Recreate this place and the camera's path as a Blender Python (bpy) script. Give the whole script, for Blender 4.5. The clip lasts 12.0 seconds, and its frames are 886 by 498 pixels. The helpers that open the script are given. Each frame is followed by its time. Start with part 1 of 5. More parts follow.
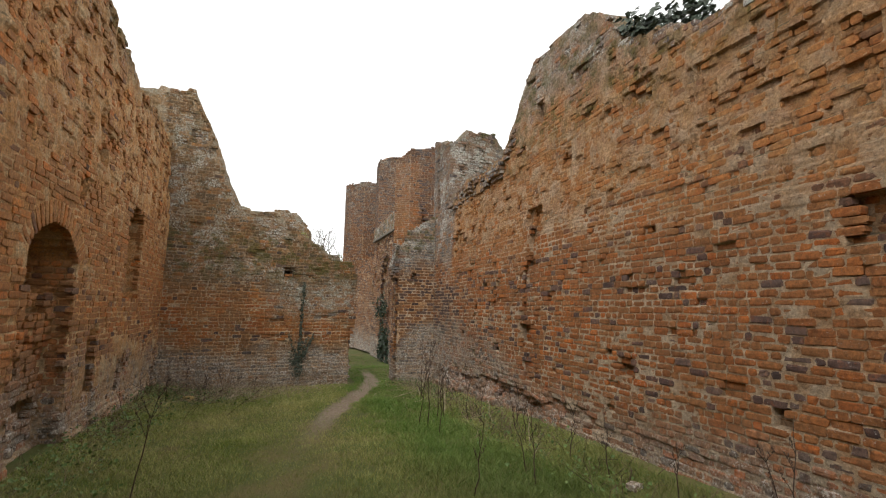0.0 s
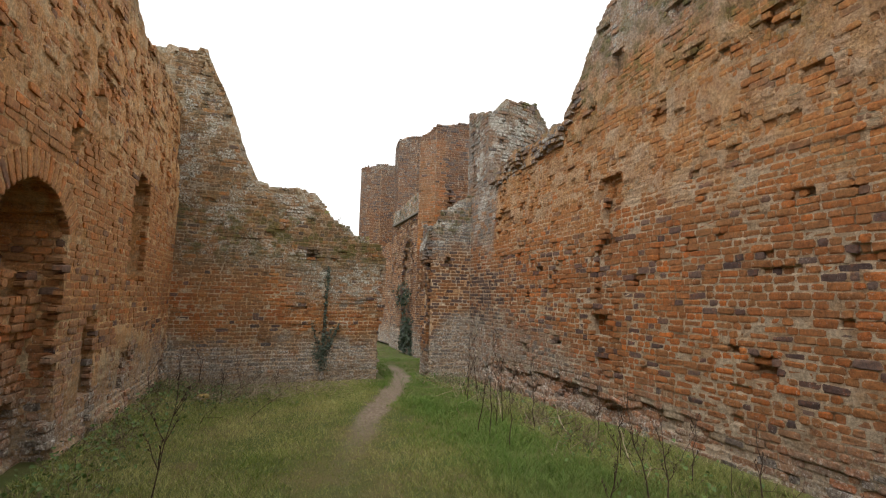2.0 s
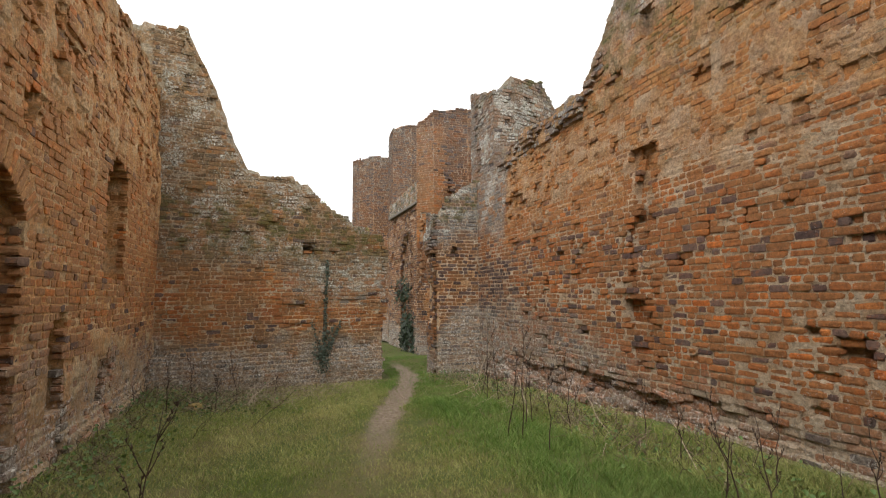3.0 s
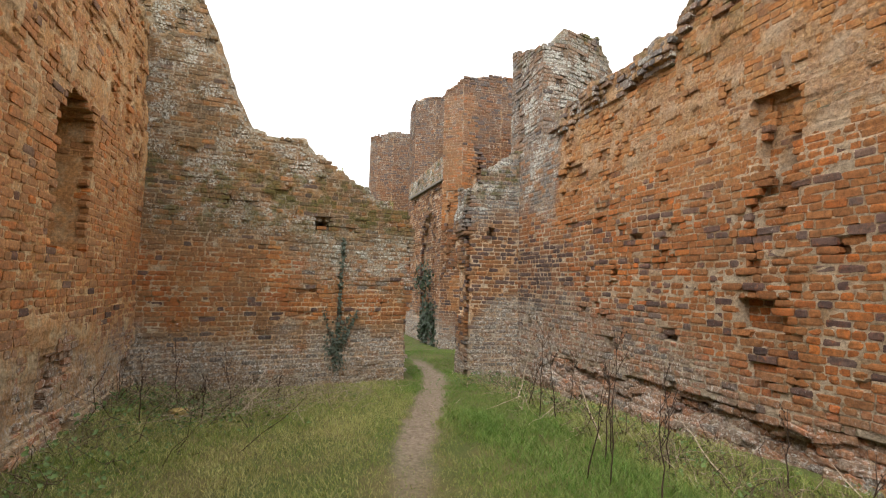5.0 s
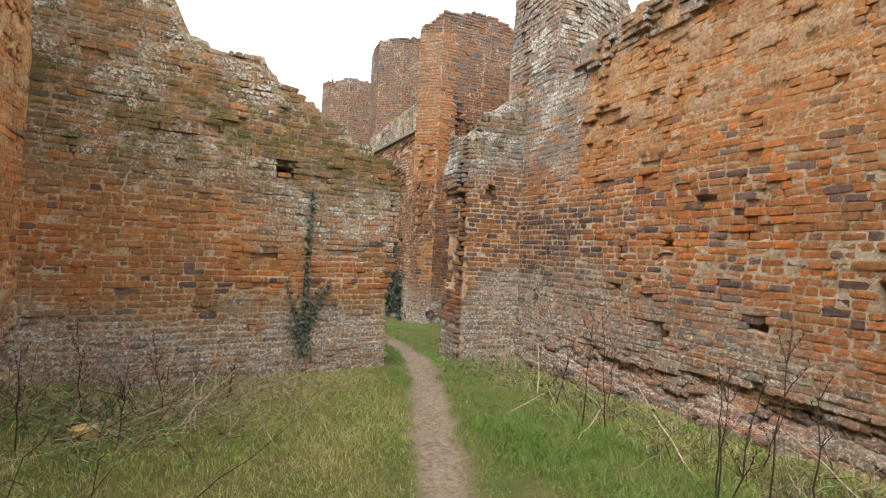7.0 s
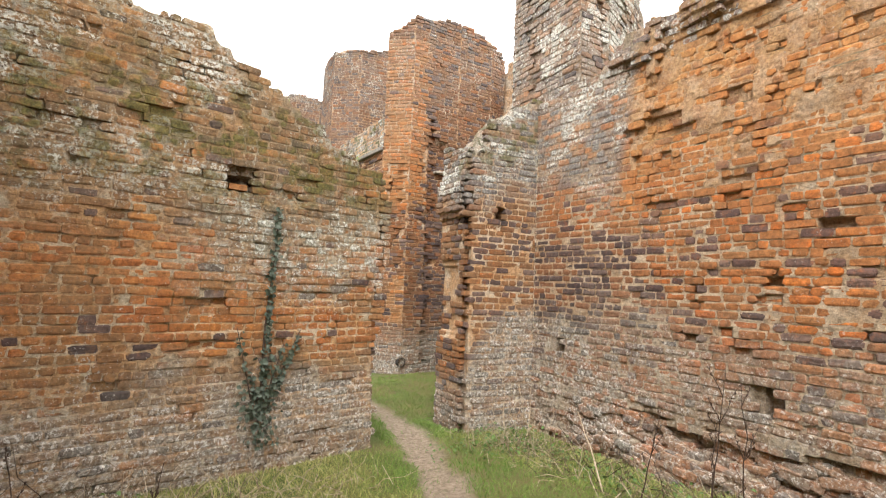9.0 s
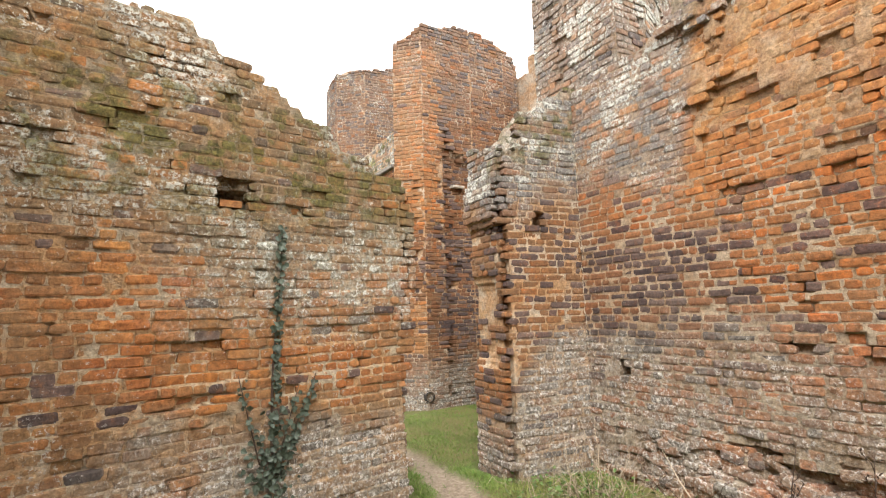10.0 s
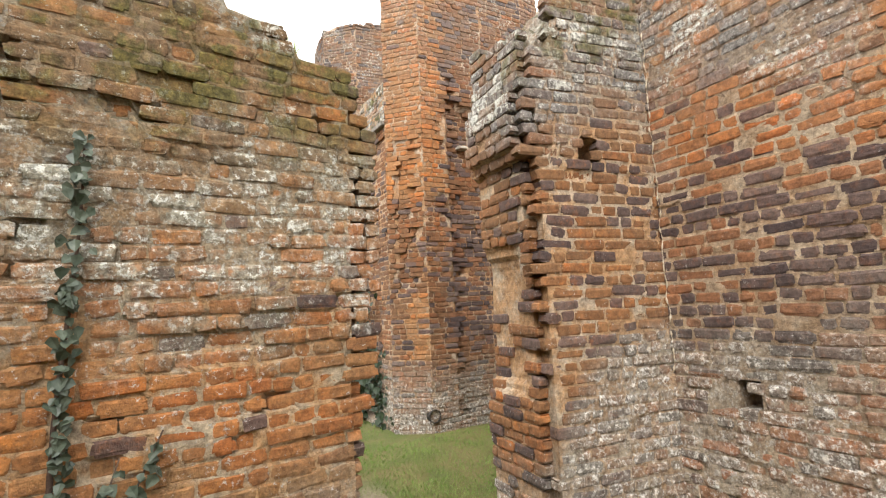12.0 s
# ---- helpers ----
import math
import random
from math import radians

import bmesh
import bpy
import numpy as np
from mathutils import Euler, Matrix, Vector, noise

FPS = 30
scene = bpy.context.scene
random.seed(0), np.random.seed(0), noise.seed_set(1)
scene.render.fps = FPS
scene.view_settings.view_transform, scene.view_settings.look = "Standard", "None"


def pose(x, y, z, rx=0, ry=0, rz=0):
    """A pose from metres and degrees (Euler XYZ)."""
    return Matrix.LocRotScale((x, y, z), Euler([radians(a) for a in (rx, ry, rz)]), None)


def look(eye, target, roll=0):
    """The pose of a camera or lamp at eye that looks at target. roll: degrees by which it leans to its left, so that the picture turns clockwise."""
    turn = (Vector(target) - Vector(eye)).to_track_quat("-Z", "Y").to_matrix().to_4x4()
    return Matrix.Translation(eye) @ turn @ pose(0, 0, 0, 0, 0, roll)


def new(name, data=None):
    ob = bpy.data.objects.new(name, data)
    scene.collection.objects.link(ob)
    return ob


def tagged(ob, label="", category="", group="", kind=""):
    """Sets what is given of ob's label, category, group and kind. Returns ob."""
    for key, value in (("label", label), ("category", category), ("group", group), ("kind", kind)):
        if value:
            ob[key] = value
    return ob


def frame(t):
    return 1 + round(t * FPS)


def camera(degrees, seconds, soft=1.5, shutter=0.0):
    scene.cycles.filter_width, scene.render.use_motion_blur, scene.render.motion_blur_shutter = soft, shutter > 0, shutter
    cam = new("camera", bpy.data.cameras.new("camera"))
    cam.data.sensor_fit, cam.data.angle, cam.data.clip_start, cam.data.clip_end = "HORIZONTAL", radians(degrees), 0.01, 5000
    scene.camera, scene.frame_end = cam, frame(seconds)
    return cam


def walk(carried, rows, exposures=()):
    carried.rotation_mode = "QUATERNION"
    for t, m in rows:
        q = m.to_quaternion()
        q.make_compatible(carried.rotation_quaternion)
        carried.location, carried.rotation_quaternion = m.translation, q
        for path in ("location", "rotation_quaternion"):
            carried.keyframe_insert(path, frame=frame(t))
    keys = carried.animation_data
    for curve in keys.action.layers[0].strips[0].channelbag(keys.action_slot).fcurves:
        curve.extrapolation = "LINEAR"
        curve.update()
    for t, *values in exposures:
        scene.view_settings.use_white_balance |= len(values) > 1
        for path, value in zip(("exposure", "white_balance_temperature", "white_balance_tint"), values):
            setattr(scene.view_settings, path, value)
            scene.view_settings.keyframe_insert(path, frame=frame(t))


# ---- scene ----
cam = camera(83.6, 12.0, soft=1.15)
METRES, EYE, TILT, LEAN, TURN = 9.8, 1.5, 6.9, -1.2, -19.2
ROWS = [
    (0.0, 0.0, 0.0, 0.0, 0.0, 0.0, -0.0),
    (0.5, -0.01, 0.0269, -0.0083, -0.76, -0.38, 1.36),
    (1.0, -0.0318, 0.0534, -0.0109, -0.74, -0.09, 2.45),
    (1.5, -0.0548, 0.084, -0.0139, -1.59, -1.12, 0.83),
    (2.0, -0.0722, 0.1168, -0.0193, 0.52, -1.11, -0.24),
    (2.5, -0.0939, 0.1488, -0.0278, 0.38, -1.19, 0.99),
    (4.5, -0.1353, 0.293, -0.0511, -3.06, -3.04, 1.18),
    (5.0, -0.1454, 0.3293, -0.052, 0.65, -2.89, -0.21),
    (5.5, -0.1641, 0.366, -0.0554, -1.59, -2.96, -1.11),
    (6.0, -0.1805, 0.4053, -0.0646, -2.69, -3.8, -0.89),
    (6.5, -0.2002, 0.4445, -0.0665, -2.76, -5.99, -2.02),
    (7.0, -0.2191, 0.4822, -0.0698, -6.22, -6.68, -2.46),
    (9.0, -0.2741, 0.6471, -0.0832, -13.72, -2.67, -2.97),
    (9.5, -0.2823, 0.6867, -0.0884, -17.07, -1.27, 0.62),
    (10.0, -0.275, 0.7297, -0.0964, -12.5, 0.28, 1.27),
    (10.5, -0.2671, 0.7772, -0.102, -12.74, 0.92, 1.04),
    (11.0, -0.2538, 0.8224, -0.1044, -17.83, 1.18, 2.87),
    (11.5, -0.2355, 0.8672, -0.1103, -12.37, 2.26, 3.57),
    (12.0, -0.2177, 0.9146, -0.1224, -10.5, -0.13, 2.55),
]
walk(cam, [(t, pose(0, 0, EYE, TILT, LEAN, TURN) @ pose(METRES * x, METRES * y, METRES * z, 90 + pitch, roll, yaw)) for t, x, y, z, yaw, pitch, roll in ROWS],
     exposures=[(0.0, 0.47), (2.5, 0.71), (4.5, 1.05), (5.5, 1.20), (7.0, 1.43), (9.0, 1.84), (9.5, 1.91), (10.5, 1.88), (12.0, 1.85)])

# ---- light: an overcast sky, bright and even, with a weak wide sun ----
SUN_ELEVATION, SUN_TURN = 50.0, 220.0
world = bpy.data.worlds.new("overcast_sky")
scene.world = world
world.use_nodes = True
wt = world.node_tree
wt.nodes.clear()
sky = wt.nodes.new("ShaderNodeTexSky")
sky.sky_type, sky.sun_disc = "NISHITA", False
sky.sun_elevation, sky.sun_rotation = radians(SUN_ELEVATION), radians(SUN_TURN)
sky_level = wt.nodes.new("ShaderNodeMix")
sky_level.data_type, sky_level.blend_type = "RGBA", "MULTIPLY"
sky_level.inputs["Factor"].default_value = 1.0
sky_level.inputs["B"].default_value = (0.08, 0.08, 0.08, 1)
cloud = wt.nodes.new("ShaderNodeMix")
cloud.data_type = "RGBA"
cloud.inputs["Factor"].default_value = 0.88
cloud.inputs["B"].default_value = (1.0, 0.99, 0.975, 1)
wbg = wt.nodes.new("ShaderNodeBackground")
wbg.inputs["Strength"].default_value = 1.15
wout = wt.nodes.new("ShaderNodeOutputWorld")
wt.links.new(sky.outputs[0], sky_level.inputs["A"])
wt.links.new(sky_level.outputs["Result"], cloud.inputs["A"])
wt.links.new(cloud.outputs["Result"], wbg.inputs["Color"])
wt.links.new(wbg.outputs[0], wout.inputs["Surface"])
sun = new("sun", bpy.data.lights.new("sun", "SUN"))
sun.data.energy, sun.data.angle, sun.data.color = 1.3, radians(40), (1.0, 0.97, 0.92)
sun.matrix_world = look((-12, -9, 22), (0, 5, 0))


# ---- numeric noise ----
def lattice(ix, iy, seed):
    h = (ix.astype(np.int64) * 374761393 + iy.astype(np.int64) * 668265263 + seed * 2147483647) & 0xFFFFFFFF
    h = ((h ^ (h >> 13)) * 1274126177) & 0xFFFFFFFF
    h = h ^ (h >> 16)
    return (h & 0xFFFF) / 65535.0


def vnoise(x, y, seed=0):
    x, y = np.asarray(x, float), np.asarray(y, float)
    ix, iy = np.floor(x), np.floor(y)
    fx, fy = x - ix, y - iy
    fx, fy = fx * fx * (3 - 2 * fx), fy * fy * (3 - 2 * fy)
    a, b = lattice(ix, iy, seed), lattice(ix + 1, iy, seed)
    c, d = lattice(ix, iy + 1, seed), lattice(ix + 1, iy + 1, seed)
    return (a * (1 - fx) + b * fx) * (1 - fy) + (c * (1 - fx) + d * fx) * fy


def fbm(x, y, seed=0, octaves=3):
    s, w, t = 0.0, 0.5, 0.0
    for k in range(octaves):
        s = s + w * vnoise(x * 2 ** k, y * 2 ** k, seed + k * 17)
        t += w
        w *= 0.5
    return s / t


def smooth(x, a, b):
    t = np.clip((x - a) / (b - a), 0, 1)
    return t * t * (3 - 2 * t)


# ---- materials ----
class Nodes:
    """Short hand for one node material."""

    def __init__(self, name, roughness=0.9):
        self.mat = bpy.data.materials.new(name)
        self.mat.use_nodes = True
        self.t = self.mat.node_tree
        self.bsdf = self.t.nodes["Principled BSDF"]
        self.bsdf.inputs["Roughness"].default_value = roughness
        self.bsdf.inputs["Specular IOR Level"].default_value = 0.25
        geo = self.t.nodes.new("ShaderNodeNewGeometry")
        self.pos, self.island = geo.outputs["Position"], geo.outputs["Random Per Island"]
        self.normal = geo.outputs["Normal"]
        self.obrand = self.t.nodes.new("ShaderNodeObjectInfo").outputs["Random"]
        sep = self.t.nodes.new("ShaderNodeSeparateXYZ")
        self.t.links.new(self.pos, sep.inputs[0])
        self.x, self.y, self.z = sep.outputs

    def put(self, socket, value):
        if isinstance(value, bpy.types.NodeSocket):
            self.t.links.new(value, socket)
        elif isinstance(value, tuple) and len(value) == 3 and socket.type == "RGBA":
            socket.default_value = (*value, 1)
        else:
            socket.default_value = value

    def noise(self, scale, detail=4.0, rough=0.6, stretch=None):
        n = self.t.nodes.new("ShaderNodeTexNoise")
        n.inputs["Scale"].default_value = scale
        n.inputs["Detail"].default_value = detail
        n.inputs["Roughness"].default_value = rough
        if stretch:
            m = self.t.nodes.new("ShaderNodeMapping")
            m.inputs["Scale"].default_value = stretch
            self.t.links.new(self.pos, m.inputs["Vector"])
            self.t.links.new(m.outputs[0], n.inputs["Vector"])
        else:
            self.t.links.new(self.pos, n.inputs["Vector"])
        return n.outputs["Fac"]

    def math(self, op, a, b=0.0, clamp=False):
        n = self.t.nodes.new("ShaderNodeMath")
        n.operation, n.use_clamp = op, clamp
        self.put(n.inputs[0], a)
        self.put(n.inputs[1], b)
        return n.outputs[0]

    def span(self, value, a, b, lo=0.0, hi=1.0):
        n = self.t.nodes.new("ShaderNodeMapRange")
        n.interpolation_type = "SMOOTHSTEP"
        self.put(n.inputs["Value"], value)
        for key, v in (("From Min", a), ("From Max", b), ("To Min", lo), ("To Max", hi)):
            n.inputs[key].default_value = v
        return n.outputs["Result"]

    def mix(self, fac, a, b, mode="MIX"):
        n = self.t.nodes.new("ShaderNodeMix")
        n.data_type, n.blend_type = "RGBA", mode
        self.put(n.inputs["Factor"], fac)
        self.put(n.inputs["A"], a)
        self.put(n.inputs["B"], b)
        return n.outputs["Result"]

    def ramp(self, fac, stops, hard=False):
        n = self.t.nodes.new("ShaderNodeValToRGB")
        n.color_ramp.interpolation = "CONSTANT" if hard else "LINEAR"
        e = n.color_ramp.elements
        while len(e) < len(stops):
            e.new(0.5)
        for k, (p, c) in zip(e, stops):
            k.position, k.color = p, (*c, 1)
        self.put(n.inputs["Fac"], fac)
        return n.outputs["Color"]

    def done(self, colour, height=None, strength=0.5, distance=0.01):
        self.put(self.bsdf.inputs["Base Color"], colour)
        if height is not None:
            b = self.t.nodes.new("ShaderNodeBump")
            b.inputs["Strength"].default_value, b.inputs["Distance"].default_value = strength, distance
            self.t.links.new(height, b.inputs["Height"])
            self.t.links.new(b.outputs[0], self.bsdf.inputs["Normal"])
        return self.mat


BROWN_FILM = ((0.050, 0.042, 0.026), (0.140, 0.115, 0.072))
GREY_FILM = ((0.090, 0.086, 0.080), (0.26, 0.252, 0.238))


def weathered(n, colour, lime, lichen, moss, side=None, film=BROWN_FILM, gain=0.7, spots=0.10, crust=0.8, pale=None, dome=None, wash=None, each=None):
    """Lime bloom low on a wall, pale lichen and moss higher up: (from z, to z) pairs. side: (y from, y to, lichen gain, lime gain).
    each: a random number per brick, as growth takes to one brick and not the next; on the beds between it is thinner."""
    def hold(step, least):
        if each is None:
            return 0.62
        return n.span(n.math("FRACT", n.math("MULTIPLY", each, 7.13 * step)), 0.18, 0.42, least, 1.0)
    hold_lichen, hold_pale, hold_lime, hold_moss = hold(1, 0.35), hold(2, 0.30), hold(3, 0.60), hold(4, 0.35)
    blot = n.noise(7.0, 8.0, 0.76)
    speck = n.noise(34.0, 5.0, 0.74)
    broad = n.noise(1.1, 4.0, 0.6)
    dots = n.noise(36.0, 6.0, 0.8)
    fine = n.noise(68.0, 4.0, 0.75)
    zl = zm = n.z
    if side:
        zl = n.math("ADD", n.z, n.span(n.y, side[0], side[1], 0.0, side[2]))
        zm = n.math("SUBTRACT", n.z, n.span(n.y, side[0] - 3.6, side[1] - 1.4, -0.32, side[3]))
    if wash:
        # orange clay washed out of the bricks over everything
        m = n.span(n.math("ADD", n.z, n.math("MULTIPLY", n.math("SUBTRACT", broad, 0.5), 1.6)), wash[0], wash[1], 0.0, wash[2])
        m = n.math("MULTIPLY", m, n.span(n.noise(2.6, 6.0, 0.7), 0.34, 0.58, 0.35, 1.0))
        colour = n.mix(m, colour, n.mix(n.span(n.noise(5.0, 6.0, 0.7), 0.36, 0.64), (0.36, 0.150, 0.045), (0.47, 0.265, 0.105)))
    # scattered pale crusts everywhere
    flake = n.math("MULTIPLY", n.span(n.math("ADD", dots, n.math("MULTIPLY", n.math("SUBTRACT", broad, 0.5), 0.3)), 0.62, 0.66), crust)
    colour = n.mix(flake, colour, (0.50, 0.49, 0.46))
    if lichen:
        up = n.span(n.math("ADD", zl, n.math("MULTIPLY", n.math("SUBTRACT", broad, 0.5), 1.8)), lichen[0], lichen[1])
        stain = n.math("MULTIPLY", up, n.span(n.noise(2.9, 6.0, 0.7), 0.36, 0.60, 0.5 * gain, gain))
        stain = n.math("MULTIPLY", stain, hold_lichen)
        colour = n.mix(stain, colour, n.mix(n.span(speck, 0.35, 0.65), film[0], film[1]))
        patchy = n.span(n.noise(1.9, 5.0, 0.65), 0.42, 0.60, -0.05, 0.07)
        m = n.span(n.math("ADD", n.math("ADD", dots, patchy), n.math("MULTIPLY", up, spots)), 0.62, 0.66)
        m = n.math("MULTIPLY", m, hold_lichen)
        colour = n.mix(n.math("MULTIPLY", m, n.math("MULTIPLY", up, 0.9)), colour, n.mix(n.noise(2.3), (0.34, 0.35, 0.30), (0.66, 0.66, 0.61)))
    if pale:
        # thin grey-green lichen skin: x from, x to, z from, z to, strength
        box = n.math("MULTIPLY", n.span(n.x, pale[0] - 0.3, pale[0] + 0.5), n.span(n.x, pale[1] - 0.3, pale[1] + 0.3, 1.0, 0.0))
        zz = n.math("ADD", n.z, n.math("MULTIPLY", n.math("SUBTRACT", n.noise(2.6, 6.0, 0.72), 0.5), 1.5))
        box = n.math("MULTIPLY", box, n.math("MULTIPLY", n.span(zz, pale[2] - 0.22, pale[2] + 0.2), n.span(zz, pale[3] - 0.2, pale[3] + 0.2, 1.0, 0.0)))
        box = n.math("MULTIPLY", box, hold_pale)
        m = n.math("MULTIPLY", box, n.span(blot, 0.42, 0.58, 0.25, pale[4]))
        colour = n.mix(m, colour, n.mix(n.span(speck, 0.35, 0.65), (0.165, 0.160, 0.122), (0.375, 0.380, 0.320)))
        m = n.math("MULTIPLY", box, n.span(n.math("ADD", dots, n.math("MULTIPLY", blot, 0.3)), 0.68, 0.73, 0.0, 0.9))
        colour = n.mix(m, colour, (0.62, 0.64, 0.60))
    if lime:
        dn = n.span(n.math("ADD", zm, n.math("MULTIPLY", n.math("SUBTRACT", broad, 0.5), 1.3)), lime[0], lime[1])
        if dome:
            # a pale dome of salts rising in the corner: x, y, half width, height
            far = n.math("ADD", n.math("POWER", n.math("DIVIDE", n.math("SUBTRACT", n.x, dome[0]), dome[2]), 2.0), n.math("POWER", n.math("DIVIDE", n.math("SUBTRACT", n.y, dome[1]), dome[2]), 2.0))
            far = n.math("ADD", far, n.math("POWER", n.math("DIVIDE", n.math("MAXIMUM", n.z, 0.0), dome[3]), 2.0))
            far = n.math("ADD", far, n.math("MULTIPLY", n.math("SUBTRACT", n.noise(2.6, 5.0, 0.65), 0.5), 0.9))
            dn = n.math("MAXIMUM", n.math("MULTIPLY", dn, 0.85), n.span(far, 1.15, 0.75))
        stain = n.math("MULTIPLY", dn, n.span(n.noise(3.7, 6.0, 0.7), 0.33, 0.60, 0.40, 0.86))
        stain = n.math("MULTIPLY", stain, hold_lime)
        colour = n.mix(stain, colour, n.mix(n.span(speck, 0.33, 0.67), (0.104, 0.096, 0.080), (0.330, 0.314, 0.274)))
        m = n.span(n.math("ADD", n.math("ADD", dots, n.math("MULTIPLY", blot, 0.25)), n.math("MULTIPLY", dn, 0.09)), 0.735, 0.79)
        m = n.math("MULTIPLY", m, hold_lime)
        colour = n.mix(n.math("MULTIPLY", m, n.math("MULTIPLY", dn, 0.85)), colour, (0.62, 0.60, 0.56))
    if moss:
        up = n.span(n.math("ADD", n.z, n.math("MULTIPLY", n.math("SUBTRACT", broad, 0.5), 1.2)), moss[0], moss[1])
        if len(moss) > 2:
            up = n.math("MULTIPLY", up, n.span(n.z, moss[2], moss[3], 1.0, 0.25))
        m = n.math("MULTIPLY", up, n.span(n.noise(4.5, 6.0, 0.65), 0.47, 0.57))
        m = n.math("MULTIPLY", m, hold_moss)
        colour = n.mix(n.math("MULTIPLY", m, 0.85), colour, n.mix(n.span(speck, 0.35, 0.65), (0.050, 0.050, 0.014), (0.135, 0.122, 0.032)))
    mottle = n.noise(30.0, 6.0, 0.8)
    colour = n.mix(0.9, colour, n.ramp(mottle, [(0.32, (0.40, 0.37, 0.35)), (0.5, (0.97, 0.96, 0.95)), (0.68, (1.62, 1.55, 1.46))]), "MULTIPLY")
    return colour, blot, speck


def brick_material(name, lime=None, lichen=None, moss=None, dark=0.1, dark_zone=None, warm=1.0, dull=0.35, side=None, film=BROWN_FILM, gain=0.7, spots=0.10, crust=0.8, pale=None, dome=None, wash=None, red=None, hue=(1.06, 1.16, 1.28)):
    n = Nodes(name, 0.92)
    r = n.math("FRACT", n.math("ADD", n.island, n.obrand))
    r2 = n.math("FRACT", n.math("MULTIPLY", r, 17.31))
    colour = n.ramp(r, [(0.0, (0.20, 0.112, 0.058)), (0.18, (0.31 * warm, 0.122, 0.046)), (0.38, (0.47 * warm, 0.178, 0.052)), (0.55, (0.42 * warm, 0.140, 0.038)),
                        (0.72, (0.25, 0.132, 0.066)), (0.88, (0.48 * warm, 0.205, 0.068)), (1.0, (0.29, 0.160, 0.082))])
    patch = n.noise(0.9, 4.0, 0.6)
    colour = n.mix(0.22, colour, n.mix(n.span(patch, 0.38, 0.62), (0.48 * warm, 0.170, 0.042), (0.28, 0.115, 0.048)))
    colour = n.mix(n.math("MULTIPLY", n.span(patch, 0.42, 0.66), dull), colour, (0.19, 0.100, 0.052))
    # weathered brown skin on the faces of some bricks
    skin = n.span(n.math("ADD", n.math("MULTIPLY", r2, 0.40), n.noise(14.0, 6.0, 0.72)), 0.50, 0.78)
    colour = n.mix(n.math("MULTIPLY", skin, 0.68), colour, n.mix(r2, (0.150, 0.085, 0.046), (0.245, 0.150, 0.082)))
    colour = n.mix(1.0, colour, hue, "MULTIPLY")
    if red:
        # bare, freshly weathered brick between two heights
        zz = n.math("ADD", n.z, n.math("MULTIPLY", n.math("SUBTRACT", n.noise(1.3, 5.0, 0.6), 0.5), 0.7))
        bare = n.math("MULTIPLY", n.span(zz, red[0] - 0.1, red[0] + 0.15), n.span(zz, red[1] - 0.15, red[1] + 0.15, 1.0, 0.0))
        bare = n.math("MULTIPLY", bare, n.span(n.noise(2.1, 5.0, 0.65), 0.38, 0.60, 0.12, 0.66))
        colour = n.mix(bare, colour, n.mix(r2, (0.31, 0.085, 0.022), (0.42, 0.165, 0.050)))
    share = dark
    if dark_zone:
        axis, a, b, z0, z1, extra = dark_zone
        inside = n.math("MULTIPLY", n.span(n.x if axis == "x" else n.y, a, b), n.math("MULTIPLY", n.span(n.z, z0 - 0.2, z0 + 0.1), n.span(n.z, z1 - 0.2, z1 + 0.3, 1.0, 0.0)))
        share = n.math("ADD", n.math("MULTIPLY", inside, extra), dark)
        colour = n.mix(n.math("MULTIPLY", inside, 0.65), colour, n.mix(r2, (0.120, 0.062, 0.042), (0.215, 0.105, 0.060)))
    burnt = n.math("MULTIPLY", n.math("LESS_THAN", r2, share), n.span(n.noise(16.0, 5.0, 0.7), 0.30, 0.50, 0.55, 1.0))
    colour = n.mix(n.math("MULTIPLY", burnt, 0.88), colour, n.mix(r, (0.046, 0.039, 0.043), (0.130, 0.098, 0.088)))
    colour, blot, speck = weathered(n, colour, lime, lichen, moss, side, film, gain, spots, crust, pale, dome, wash, r)
    grain = n.noise(95.0, 3.0, 0.7)
    colour = n.mix(0.45, colour, n.ramp(grain, [(0.25, (0.6, 0.6, 0.6)), (0.75, (1.0, 1.0, 1.0))]), "MULTIPLY")
    height = n.math("ADD", n.math("MULTIPLY", speck, 0.7), n.math("MULTIPLY", grain, 0.4))
    return n.done(colour, height, 0.9, 0.014)


